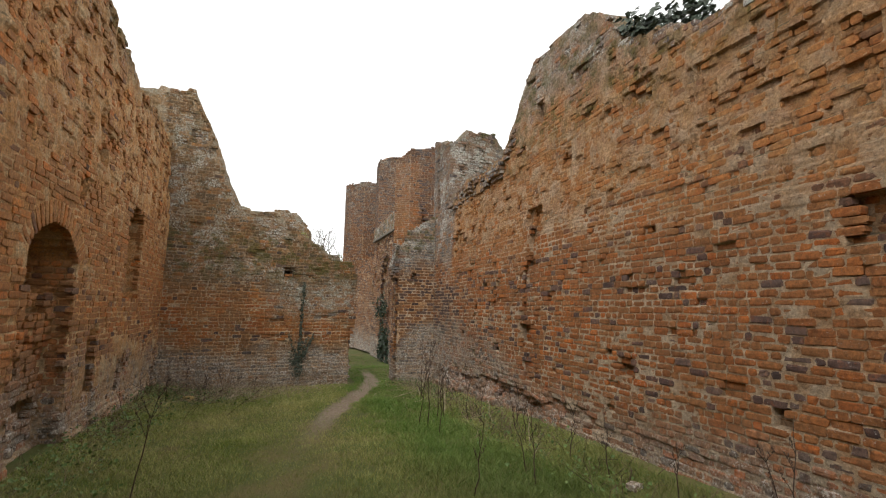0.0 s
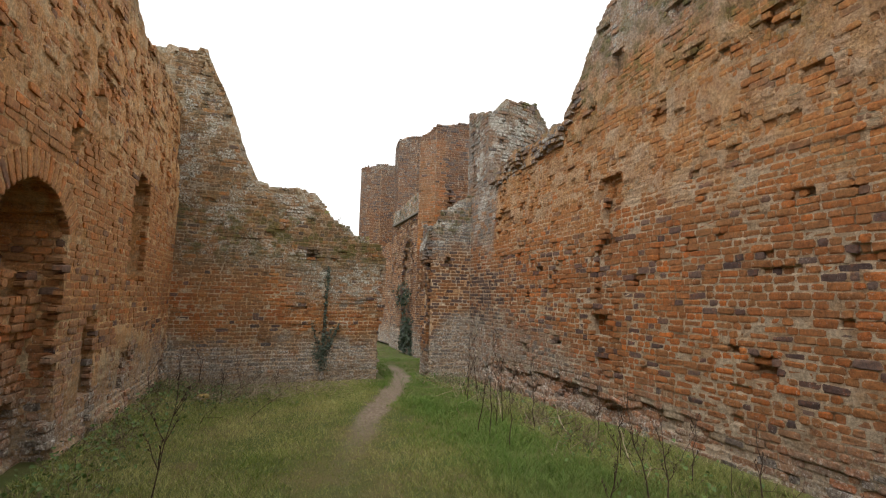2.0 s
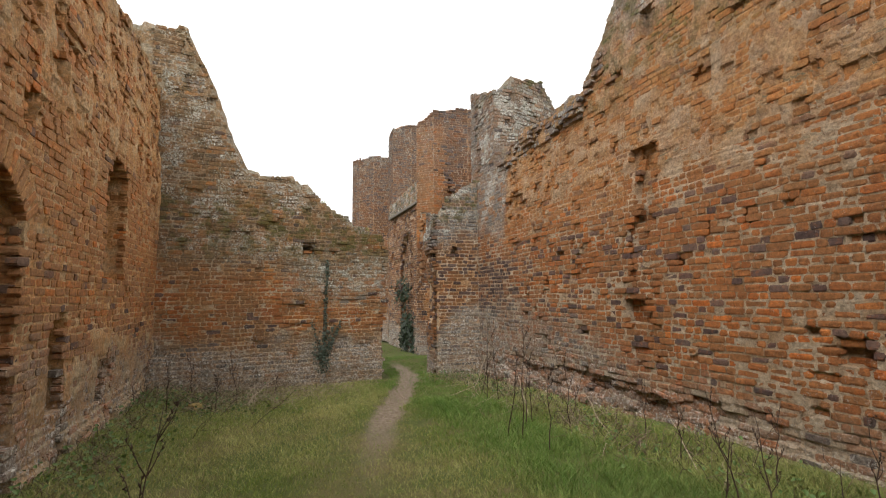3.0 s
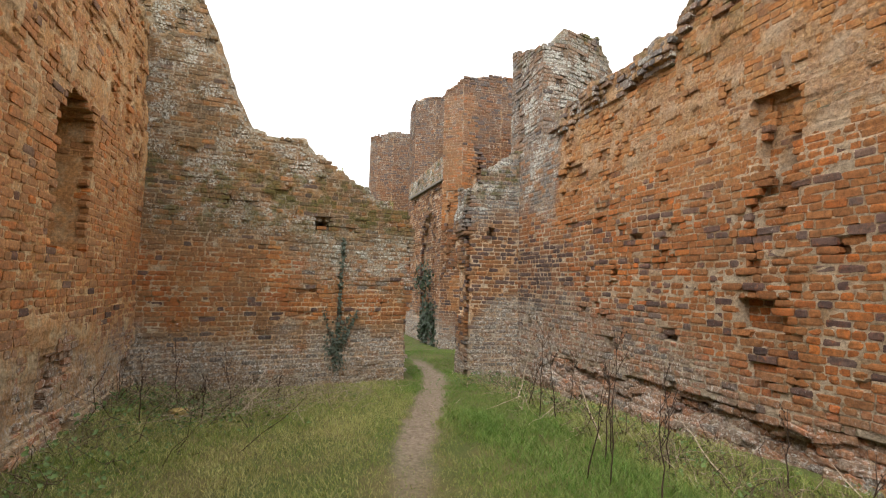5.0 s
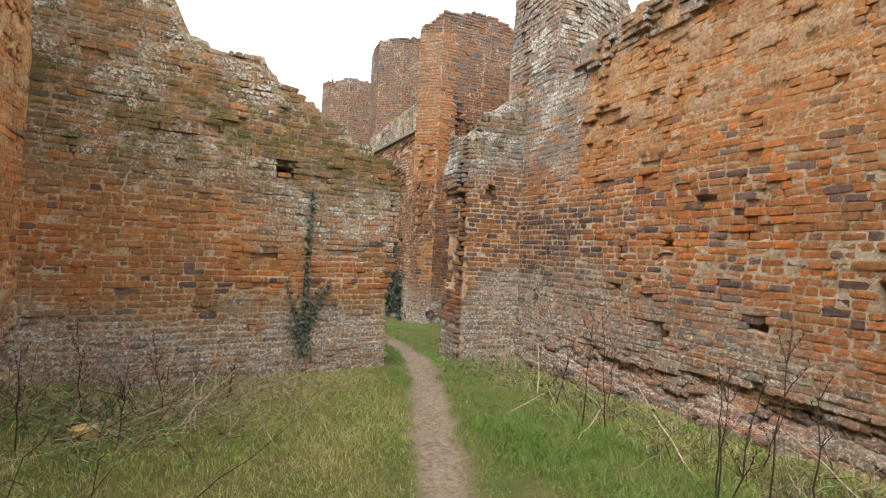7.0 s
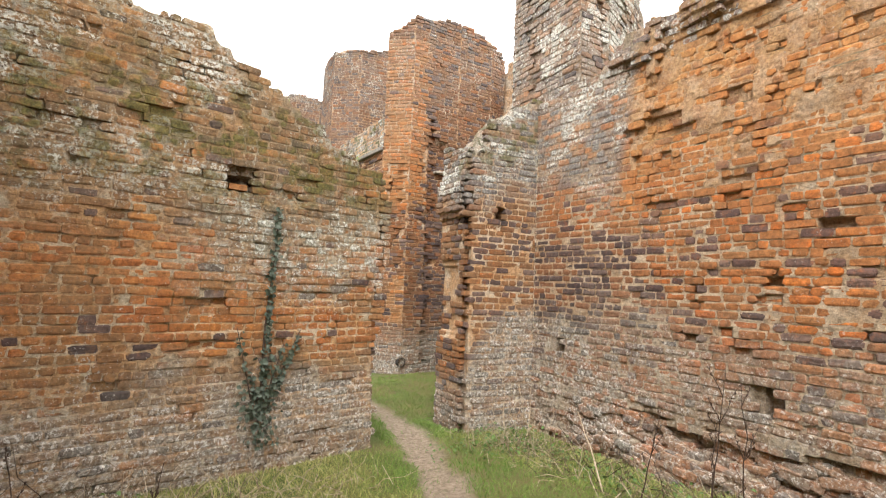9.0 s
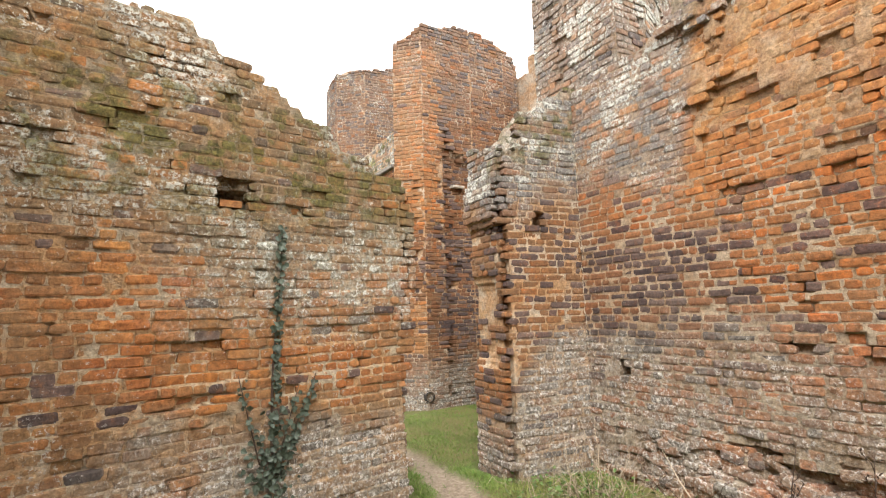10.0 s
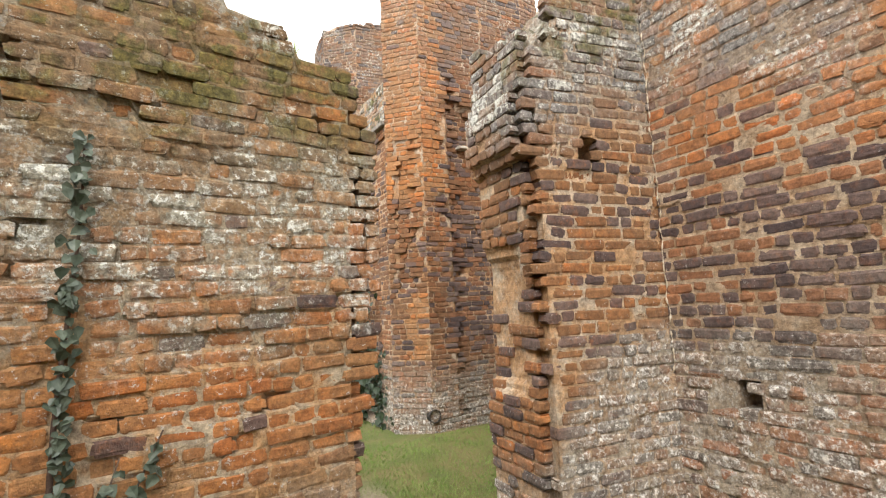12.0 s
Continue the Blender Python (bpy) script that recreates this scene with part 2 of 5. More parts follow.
def mortar_material(name, lime=None, lichen=None, moss=None, side=None, film=BROWN_FILM, gain=0.7, spots=0.10, crust=0.8, pale=None, dome=None, wash=None, tone=(0.56, 0.45, 0.31), fresh=None):
    n = Nodes(name, 0.97)
    base = n.noise(4.0, 6.0, 0.7)
    colour = n.mix(n.span(base, 0.42, 0.62), (tone[0] * 0.90, tone[1] * 0.66, tone[2] * 0.46), tone)
    if fresh:
        colour = n.mix(n.span(n.y, fresh[0], fresh[1], 0.0, 0.85), colour, n.mix(n.span(base, 0.35, 0.6), (0.32, 0.22, 0.135), (0.47, 0.38, 0.280)))
    colour, blot, speck = weathered(n, colour, lime, lichen, moss, side, film, gain, spots, crust, pale, dome, wash)
    sep = n.t.nodes.new("ShaderNodeSeparateXYZ")
    n.t.links.new(n.normal, sep.inputs[0])
    cap = n.math("MULTIPLY", n.span(sep.outputs["Z"], 0.35, 0.75), n.span(n.z, 1.6, 2.2))
    colour = n.mix(n.math("MULTIPLY", cap, 0.9), colour, n.mix(speck, (0.045, 0.042, 0.018), (0.15, 0.13, 0.075)))
    grain = n.noise(70.0, 5.0, 0.75)
    colour = n.mix(0.5, colour, n.ramp(grain, [(0.3, (0.5, 0.48, 0.45)), (0.7, (1.0, 1.0, 1.0))]), "MULTIPLY")
    return n.done(colour, n.math("ADD", grain, n.math("MULTIPLY", blot, 1.5)), 1.0, 0.02)


ZONES = {
    "east": dict(lime=(1.08, 0.32), lichen=(4.1, 5.0), moss=(3.4, 4.4), side=(9.6, 10.2, 2.15, 0.42), film=GREY_FILM, gain=0.95, spots=0.07, crust=0.5, dome=(3.68, 11.1, 1.35, 1.15), wash=(2.0, 3.1, 0.62)),
    "north": dict(lime=(0.85, 0.40), lichen=(1.15, 2.5), moss=(1.75, 2.5, 2.7, 3.3), gain=0.82, spots=0.07, crust=0.85, film=((0.056, 0.044, 0.027), (0.150, 0.118, 0.076)), pale=(0.0, 1.9, 1.38, 2.05, 0.86)),
    "stub": dict(lime=(0.7, 0.1), lichen=(2.05, 2.65), moss=(2.6, 3.1), film=GREY_FILM, gain=0.95, dome=(3.5, 11.25, 0.75, 1.2)),
    "west": dict(lime=(1.15, 0.3), lichen=(4.0, 5.4), moss=(4.4, 5.2), wash=(0.8, 2.4, 0.32)),
    "tower": dict(lime=(0.9, 0.0), lichen=(3.0, 7.0), moss=None, film=GREY_FILM, gain=0.45, spots=0.03, crust=0.4),
    "stack": dict(lime=None, lichen=(1.6, 3.0), moss=(5.0, 6.0), film=GREY_FILM, gain=0.72, spots=0.10),
}
BRICK = {
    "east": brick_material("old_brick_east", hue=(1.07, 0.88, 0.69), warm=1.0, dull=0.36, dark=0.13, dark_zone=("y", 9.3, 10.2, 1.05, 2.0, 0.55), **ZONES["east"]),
    "north": brick_material("old_brick_north", hue=(0.97, 1.03, 0.97), dark=0.06, dull=0.5, warm=0.95, red=(0.75, 1.70), **ZONES["north"]),
    "stub": brick_material("old_brick_stub", hue=(0.80, 0.78, 0.75), dull=0.55, dark=0.34, **ZONES["stub"]),
    "west": brick_material("old_brick_west", hue=(1.30, 1.22, 1.10), dark=0.05, dull=0.3, **ZONES["west"]),
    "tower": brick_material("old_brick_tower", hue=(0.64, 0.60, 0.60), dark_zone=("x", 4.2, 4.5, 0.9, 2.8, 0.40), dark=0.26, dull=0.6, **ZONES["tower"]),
    "quoin": brick_material("old_brick_quoin", hue=(0.98, 0.94, 0.84), dark=0.06, dull=0.25, **ZONES["tower"]),
    "stack": brick_material("old_brick_stack", hue=(0.95, 1.02, 1.15), dark=0.14, dull=0.6, **ZONES["stack"]),
}
MORTAR = {
    "east": mortar_material("lime_mortar_east", tone=(0.52, 0.40, 0.27), fresh=(1.0, 3.0), **ZONES["east"]),
    "north": mortar_material("lime_mortar_north", tone=(0.48, 0.40, 0.29), **ZONES["north"]),
    "stub": mortar_material("lime_mortar_stub", tone=(0.50, 0.42, 0.32), **ZONES["stub"]),
    "west": mortar_material("lime_mortar_west", tone=(0.66, 0.49, 0.29), **ZONES["west"]),
    "tower": mortar_material("lime_mortar_tower", tone=(0.42, 0.34, 0.26), **ZONES["tower"]),
    "stack": mortar_material("lime_mortar_stack", tone=(0.30, 0.25, 0.19), **ZONES["stack"]),
}


# ---- building helpers ----
def mesh_of(name, verts, faces, material, shade=False):
    me = bpy.data.meshes.new(name)
    me.from_pydata(verts.tolist() if isinstance(verts, np.ndarray) else verts, [], faces.tolist() if isinstance(faces, np.ndarray) else faces)
    me.materials.append(material)
    if shade:
        me.polygons.foreach_set("use_smooth", np.ones(len(me.polygons), bool))
    me.update()
    return me


def part(name, me, parent, label="", kind=""):
    ob = new(name, me)
    ob.parent = parent
    return tagged(ob, label, kind=kind)


COURSE, BASE = 0.069, -0.292


def stepped(depth):
    """A depth that changes only from brick to brick."""
    def f(u, z):
        row = np.floor((np.asarray(z) - BASE) / COURSE)
        cell = np.floor(np.asarray(u) / 0.118)
        return depth((cell + 0.5) * 0.118, BASE + (row + 0.5) * COURSE)
    return f


class Face:
    """One upright wall face: a start, a direction along it, and the way into the wall."""

    def __init__(self, start, end, inward):
        self.o = np.array(start, float)
        d = np.array(end, float) - self.o
        self.length = float(np.hypot(*d))
        self.e = d / self.length
        self.n = np.array(inward, float) / np.hypot(*inward)

    def world(self, u, d, z):
        p = self.o[None] + self.e[None] * np.ravel(u)[:, None] + self.n[None] * np.ravel(d)[:, None]
        return np.column_stack([p, np.ravel(z)])


# a weathered brick: rounded front of 4 x 4 corners, open at the back
GA = np.array([-1, -1, 1, 1] * 4)
GAI = np.array([0, 1, 1, 0] * 4)
GB = np.repeat([-1, -1, 1, 1], 4)
GBI = np.repeat([0, 1, 1, 0], 4)
RING = [0, 1, 2, 3, 7, 11, 15, 14, 13, 12, 8, 4]
QUADS = [(i * 4 + j, i * 4 + j + 1, i * 4 + j + 5, i * 4 + j + 4) for i in range(3) for j in range(3)]
QUADS += [(RING[k], 16 + k, 16 + (k + 1) % 12, RING[(k + 1) % 12]) for k in range(12)]
QUADS = np.array(QUADS)


def brick_points(L, H, wear, seed):
    """Local corners (along, into, up) of len(L) bricks."""
    r = np.random.default_rng(seed)
    n = len(L)
    L, H, wear = L[:, None], H[:, None], wear[:, None]
    inset = 0.008 + 0.007 * wear
    a = GA * (L / 2 - GAI * inset)
    b = GB * (H / 2 - GBI * np.minimum(inset, H * 0.3))
    corner = (1 - GAI) * (1 - GBI)
    edge = ((GAI == 0) | (GBI == 0)).astype(float)
    d = edge * (0.0014 + 0.0034 * wear) + corner * (0.0016 + 0.004 * wear)
    a = a - GA * corner * (0.006 + 0.009 * wear)
    b = b - GB * corner * (0.004 + 0.006 * wear)
    a = a + r.normal(0, 0.0042, (n, 16))
    b = b + r.normal(0, 0.0026, (n, 16))
    d = d + r.normal(0, 0.0014, (n, 16)) + wear * r.random((n, 16)) * 0.003
    a2, b2 = a[:, RING], b[:, RING]
    d2 = np.full_like(a2, 0.075)
    return np.concatenate([a, a2], 1), np.concatenate([d, d2], 1), np.concatenate([b, b2], 1)


def lay(face, top, depth, seed, course=COURSE, joint=0.0108, holes=(), z0=BASE, u0=0.0, u1=None, gone=0.0, skip=None, rough=1.0):
    """Bricks of a face in English bond: arrays u, z, L, H, d, wear, turn."""
    r = np.random.default_rng(seed)
    u1 = face.length if u1 is None else u1
    us = np.linspace(u0, u1, 60)
    rows = int((float(np.max(top(us))) - z0) / course) + 1
    out = []
    for k in range(rows):
        unit = 0.100 if k % 2 else 0.194
        n = int(1.5 * (u1 - u0) / unit) + 6
        ln = unit * (1 + r.normal(0, 0.09, n))
        mixed = r.random(n) < 0.38
        ln[mixed] = (0.294 - unit) * (1 + r.normal(0, 0.09, mixed.sum()))
        start = u0 - r.random() * 0.1
        e = start + np.concatenate([[0], np.cumsum(ln)])
        a, b = np.clip(e[:-1], u0, u1), np.clip(e[1:], u0, u1)
        ok = b - a > 0.05
        a, b = a[ok], b[ok]
        u = (a + b) / 2
        z = z0 + (k + 0.5) * course + 0.018 * (vnoise(u * 0.8, k * 0.0 + z0, seed) - 0.5) + r.normal(0, 0.0032, len(u))
        out.append(np.column_stack([u, z, b - a - joint * (0.8 + 0.5 * r.random(len(u))), np.full(len(u), course - joint * 0.85) + r.normal(0, 0.003, len(u))]))
    q = np.concatenate(out)
    u, z, L, H = q.T
    keep = z + H / 2 < np.minimum(np.minimum(top(u - L / 2), top(u + L / 2)), top(u)) + r.normal(0, 0.02, len(u))
    for (ha, hb, hc, hd) in holes:
        keep &= ~((np.abs(u - (ha + hb) / 2) < (hb - ha) / 2 + L / 2 - 0.045) & (z > hc + 0.005) & (z < hd - 0.005))
    if skip is not None:
        keep &= ~skip(u, z)
    keep &= r.random(len(u)) > gone
    u, z, L, H = u[keep], z[keep], L[keep], H[keep]
    er = fbm(u / 0.45, z / 0.2, seed + 5)
    wear = np.clip((er - 0.4) * 2.2 + r.random(len(u)) * 0.5 + 0.12, 0, 1.15)
    dq = stepped(depth)
    d = np.minimum.reduce([dq(u - L * 0.3, z), dq(u + L * 0.3, z), dq(u, z)]) + rough * r.normal(-0.0022, 0.0022, len(u))
    return dict(u=u, z=z, L=L, H=H, d=d, wear=wear, turn=r.normal(0, 0.012, len(u)))


def join(*sets):
    return {k: np.concatenate([s[k] for s in sets]) for k in sets[0]}


def pick(s, m):
    return {k: v[m] for k, v in s.items()}


def brick_cloud(face, s, seed):
    a, d, b = brick_points(s["L"], s["H"], s["wear"], seed)
    c, sn = np.cos(s["turn"])[:, None], np.sin(s["turn"])[:, None]
    u = s["u"][:, None] + a * c - b * sn
    z = s["z"][:, None] + a * sn + b * c
    return face.world(u, s["d"][:, None] + d, z)


def joined_bricks(name, faces, material, parent, label="", seed=1):
    """faces: (face, bricks) pairs, joined into one mesh."""
    verts, quads, base = [], [], 0
    for face, s in faces:
        if not len(s["u"]):
            continue
        v = brick_cloud(face, s, seed + base)
        k = len(s["u"])
        q = (QUADS[None] + (np.arange(k) * 28)[:, None, None] + base).reshape(-1, 4)
        cross = face.e[0] * face.n[1] - face.e[1] * face.n[0]
        verts.append(v)
        quads.append(q if cross > 0 else q[:, ::-1])
        base += len(v)
    v, q = np.concatenate(verts), np.concatenate(quads)
    me = bpy.data.meshes.new(name)
    me.vertices.add(len(v))
    me.vertices.foreach_set("co", v.astype(np.float32).ravel())
    me.loops.add(len(q) * 4)
    me.loops.foreach_set("vertex_index", q.astype(np.int32).ravel())
    me.polygons.add(len(q))
    me.polygons.foreach_set("loop_start", np.arange(len(q), dtype=np.int32) * 4)
    me.polygons.foreach_set("use_smooth", np.zeros(len(q), bool))
    me.materials.append(material)
    me.update(calc_edges=True)
    return part(name, me, parent, label, "stuff")


BRICK_SHAPES = {}


def single_bricks(face, s, material, parent):
    """Bricks as objects of their own, on a few shared meshes."""
    cross = face.e[0] * face.n[1] - face.e[1] * face.n[0]
    for i in range(len(s["u"])):
        long = s["L"][i] > 0.13
        key = (material.name, long, i % 6, cross > 0)
        nominal = 0.184 if long else 0.090
        if key not in BRICK_SHAPES:
            a, d, b = brick_points(np.array([nominal]), np.array([0.0585]), np.array([0.2 + 0.15 * (i % 6)]), 900 + i % 6)
            v = np.column_stack([a[0], d[0], b[0]])
            BRICK_SHAPES[key] = mesh_of("brick", v, QUADS if cross > 0 else QUADS[:, ::-1], material)
        ob = new("brick", BRICK_SHAPES[key])
        t = s["turn"][i]
        fx, fn = face.e, face.n
        p = face.o + fx * s["u"][i] + fn * s["d"][i]
        k = s["L"][i] / nominal
        ob.parent = parent
        c, sn = math.cos(t), math.sin(t)
        ob.matrix_basis = Matrix(((fx[0] * c * k, fn[0], -fx[0] * sn, p[0]), (fx[1] * c * k, fn[1], -fx[1] * sn, p[1]), (sn * k, 0, c, s["z"][i]), (0, 0, 0, 1)))


def core(name, face, top, depth, thick, material, step=0.035, back_top=None, seed=3, z0=-0.3, edge=0.0024, cover=None):
    """The body of a wall: a front that follows the depth, a ragged top, a plain back and ends."""
    nu = max(4, int(face.length / step))
    us = np.linspace(0, face.length, nu + 1)
    tops = np.minimum.reduce([top(np.clip(us + o, 0, face.length)) for o in (-0.06, 0, 0.06)]) - 0.03 + 0.05 * (fbm(us * 4, us * 0, seed) - 0.5)
    nz = max(4, int((float(tops.max()) - z0) / step))
    w = np.linspace(0, 1, nz + 1)
    U = np.repeat(us[:, None], nz + 1, 1)
    Zz = z0 + (tops[:, None] - z0) * w[None]
    D = stepped(depth)(U, Zz) + edge + 0.003 * (fbm(U * 14, Zz * 20, seed) - 0.5)
    if cover is not None:
        D = D - cover(U, Zz)
    front = face.world(U, D, Zz)
    rows = [front]
    btops = tops if back_top is None else back_top(us)
    steps = 6
    for k in range(1, steps + 1):
        f = k / steps
        rise = f if back_top is None else float(smooth(f, 0.34, 0.52))
        zz = tops * (1 - rise) + btops * rise + 0.13 * (fbm(us * 5, us * 0 + k * 2.7, seed + 9) - 0.45) * (1 if k < steps else 0.3)
        rows.append(face.world(us, D[:, -1] * (1 - f) + thick * f, zz))
    rows.append(face.world(us, np.full(nu + 1, thick), np.full(nu + 1, z0)))
    verts = np.concatenate(rows)
    m, base = nz + 1, (nu + 1) * (nz + 1)
    i, j = np.meshgrid(np.arange(nu), np.arange(nz), indexing="ij")
    quads = [np.stack([i * m + j, (i + 1) * m + j, (i + 1) * m + j + 1, i * m + j + 1], -1).reshape(-1, 4)]
    ii = np.arange(nu)
    prev = ii * m + nz
    prev2 = (ii + 1) * m + nz
    for k in range(steps + 1):
        cur = base + k * (nu + 1) + ii
        quads.append(np.stack([prev, prev2, cur + 1, cur], -1))
        prev, prev2 = cur, cur + 1
    faces = np.concatenate(quads).tolist()
    for col in (0, nu):
        loop = [col * m + j for j in range(m)] + [base + k * (nu + 1) + col for k in range(steps + 1)]
        faces.append(loop if col == 0 else loop[::-1])
    faces.append([i * m for i in range(nu, -1, -1)] + [base + steps * (nu + 1) + i for i in range(nu + 1)])
    if face.e[0] * face.n[1] - face.e[1] * face.n[0] < 0:
        faces = [f[::-1] for f in faces]
    return new(name, mesh_of(name, verts, faces, material))


def box_in(u, z, a, b, c, d, s=0.02):
    return smooth(u, a - s, a + s) * smooth(-u, -b - s, -b + s) * smooth(z, c - s, c + s) * smooth(-z, -d - s, -d + s)


def profile(points, ragged=0.05, seed=1, course=COURSE):
    """A stepped, broken skyline through (u, z) pairs."""
    pu, pz = zip(*points)

    def top(u):
        z = np.interp(u, pu, pz) + ragged * 2 * (fbm(np.asarray(u) * 3.1, np.asarray(u) * 0 + 0.5, seed) - 0.5)
        return np.round(z / course) * course + 0.02
    return top


# ---- the ground: one sheet to the horizon ----
PATH_LINE = [(-0.3, 2.0), (0.0, 4.0), (0.35, 5.8), (0.6, 6.7), (0.84, 7.5), (1.06, 8.25), (1.38, 9.0), (1.74, 9.9), (2.17, 11.15), (2.45, 12.2), (2.55, 13.5), (2.6, 14.2)]


def path_distance(x, y):
    best = np.full(np.shape(x), 1e9)
    for (ax, ay), (bx, by) in zip(PATH_LINE[:-1], PATH_LINE[1:]):
        dx, dy = bx - ax, by - ay
        t = np.clip(((x - ax) * dx + (y - ay) * dy) / (dx * dx + dy * dy), 0, 1)
        best = np.minimum(best, np.hypot(x - ax - t * dx, y - ay - t * dy))
    return best


def path_worn(x, y):
    d = path_distance(x, y)
    half = np.interp(y, [2, 5.5, 7, 9, 12, 13.9], [0.05, 0.12, 0.17, 0.23, 0.22, 0.12]) * (0.40 + 0.95 * fbm(x * 5, y * 5, 4))
    return smooth(-d, -half - 0.07, -half + 0.07) * (0.10 * smooth(y, 4.6, 6.0) + 0.90 * smooth(y, 6.0, 8.4)) * smooth(-y, -14.2, -13.3)


def ground_height(x, y):
    h = 0.07 * (fbm(x * 0.7, y * 0.7, 31) - 0.5) + 0.03 * (fbm(x * 4, y * 4, 33) - 0.5)
    h = h + 0.10 * smooth(x, 2.9, 3.6) * smooth(-y, -10.5, -6) + 0.13 * smooth(-x, 1.1, 2.0) - 0.035 * path_worn(x, y)
    near = smooth(-np.hypot(x - 1, y - 7), -30, -14)
    return h * near - 0.0175 * np.clip(y, -5, 22)


def earth_material():
    n = Nodes("path_earth_and_turf", 0.95)
    a = n.t.nodes.new("ShaderNodeAttribute")
    a.attribute_name = "worn"
    fine, broad = n.noise(26.0, 6.0, 0.7), n.noise(1.6, 4.0)
    turf = n.mix(n.span(broad, 0.35, 0.65), (0.085, 0.105, 0.026), (0.15, 0.125, 0.050))
    soil = n.mix(n.span(fine, 0.3, 0.7), (0.130, 0.096, 0.066), (0.27, 0.215, 0.160))
    soil = n.mix(n.math("MULTIPLY", n.span(n.noise(9.0, 5.0), 0.55, 0.7), 0.5), soil, (0.085, 0.085, 0.03))
    colour = n.mix(a.outputs["Fac"], n.mix(0.55, turf, n.ramp(fine, [(0.2, (0.25, 0.25, 0.2)), (0.8, (1, 1, 1))]), "MULTIPLY"), soil)
    return n.done(colour, fine, 0.8, 0.02)


def build_ground():
    xs = np.concatenate([[-3000, -800, -200, -60, -25, -12, -7], np.arange(-4.5, 9.0, 0.09), [10, 12, 16, 25, 60, 200, 800, 3000]])
    ys = np.concatenate([[-3000, -800, -200, -60, -25, -12, -6], np.arange(-4.0, 20.0, 0.09), [21, 23, 26, 32, 45, 80, 200, 800, 3000]])
    X, Yy = np.meshgrid(xs, ys, indexing="ij")
    verts = np.column_stack([X.ravel(), Yy.ravel(), ground_height(X, Yy).ravel()])
    i, j = np.meshgrid(np.arange(len(xs) - 1), np.arange(len(ys) - 1), indexing="ij")
    m = len(ys)
    quads = np.stack([i * m + j, (i + 1) * m + j, (i + 1) * m + j + 1, i * m + j + 1], -1).reshape(-1, 4)
    me = mesh_of("ground", verts, quads, earth_material(), True)
    worn = me.attributes.new("worn", "FLOAT", "POINT")
    worn.data.foreach_set("value", path_worn(X, Yy).ravel().astype(np.float32))
    tagged(new("ground", me), "grassy ground with a trodden bare earth path", "ground", kind="structure")


build_ground()

# ---- east wall: long, high, weathered; u runs along y from EAST_START ----
EAST_X, EAST_START, CRACK_Y = 3.68, -4.0, 11.24
east = Face((EAST_X, EAST_START), (EAST_X, CRACK_Y), (1, 0))
east_top_y = profile([(-4, 4.6), (1.5, 4.5), (2.6, 4.35), (3.5, 4.40), (4.55, 4.78), (5.0, 5.38), (5.3, 5.53), (6.72, 5.50), (7.05, 5.24), (7.36, 4.84), (7.6, 4.5), (7.85, 4.22), (8.7, 4.15),
                      (9.5, 4.07), (10.05, 3.98), (10.3, 3.78), (11.3, 3.64)], 0.05, 11)


def east_top(u):
    return east_top_y(np.asarray(u) + EAST_START)


# y from, y to, z from, z to, depth
EAST_HOLES = [(6.40, 6.80, 2.84, 3.06, 0.22), (6.45, 6.62, 2.38, 2.56, 0.10), (6.56, 6.94, 1.03, 1.28, 0.13), (8.68, 8.80, 0.56, 0.72, 0.16), (7.70, 7.86, 0.80, 0.91, 0.16),
              (10.78, 10.90, 0.76, 0.87, 0.12), (4.42, 4.56, 0.84, 0.98, 0.14), (4.76, 4.90, 1.02, 1.10, 0.07), (3.12, 3.36, 0.85, 0.91, 0.09), (2.72, 2.88, 0.71, 0.80, 0.14),
              (6.44, 6.64, 4.40, 4.76, 0.22), (6.86, 7.0, 3.62, 3.80, 0.14), (5.28, 5.55, 4.18, 4.26, 0.10), (4.02, 4.20, 2.30, 2.37, 0.08), (9.24, 9.40, 1.00, 1.06, 0.08),
              (3.38, 3.50, 2.58, 2.68, 0.09), (8.86, 9.06, 2.36, 2.43, 0.08), (8.6, 8.72, 1.50, 1.60, 0.08), (6.0, 6.12, 1.62, 1.70, 0.07), (5.2, 5.33, 2.72, 2.80, 0.09),
              (1.72, 2.26, 2.02, 2.34, 0.12), (2.0, 2.5, 3.18, 3.26, 0.10), (4.9, 5.3, 3.9, 3.98, 0.12), (8.9, 9.1, 3.05, 3.13, 0.1), (9.45, 9.62, 2.86, 2.96, 0.10), (8.2, 8.36, 1.92, 1.99, 0.07)]


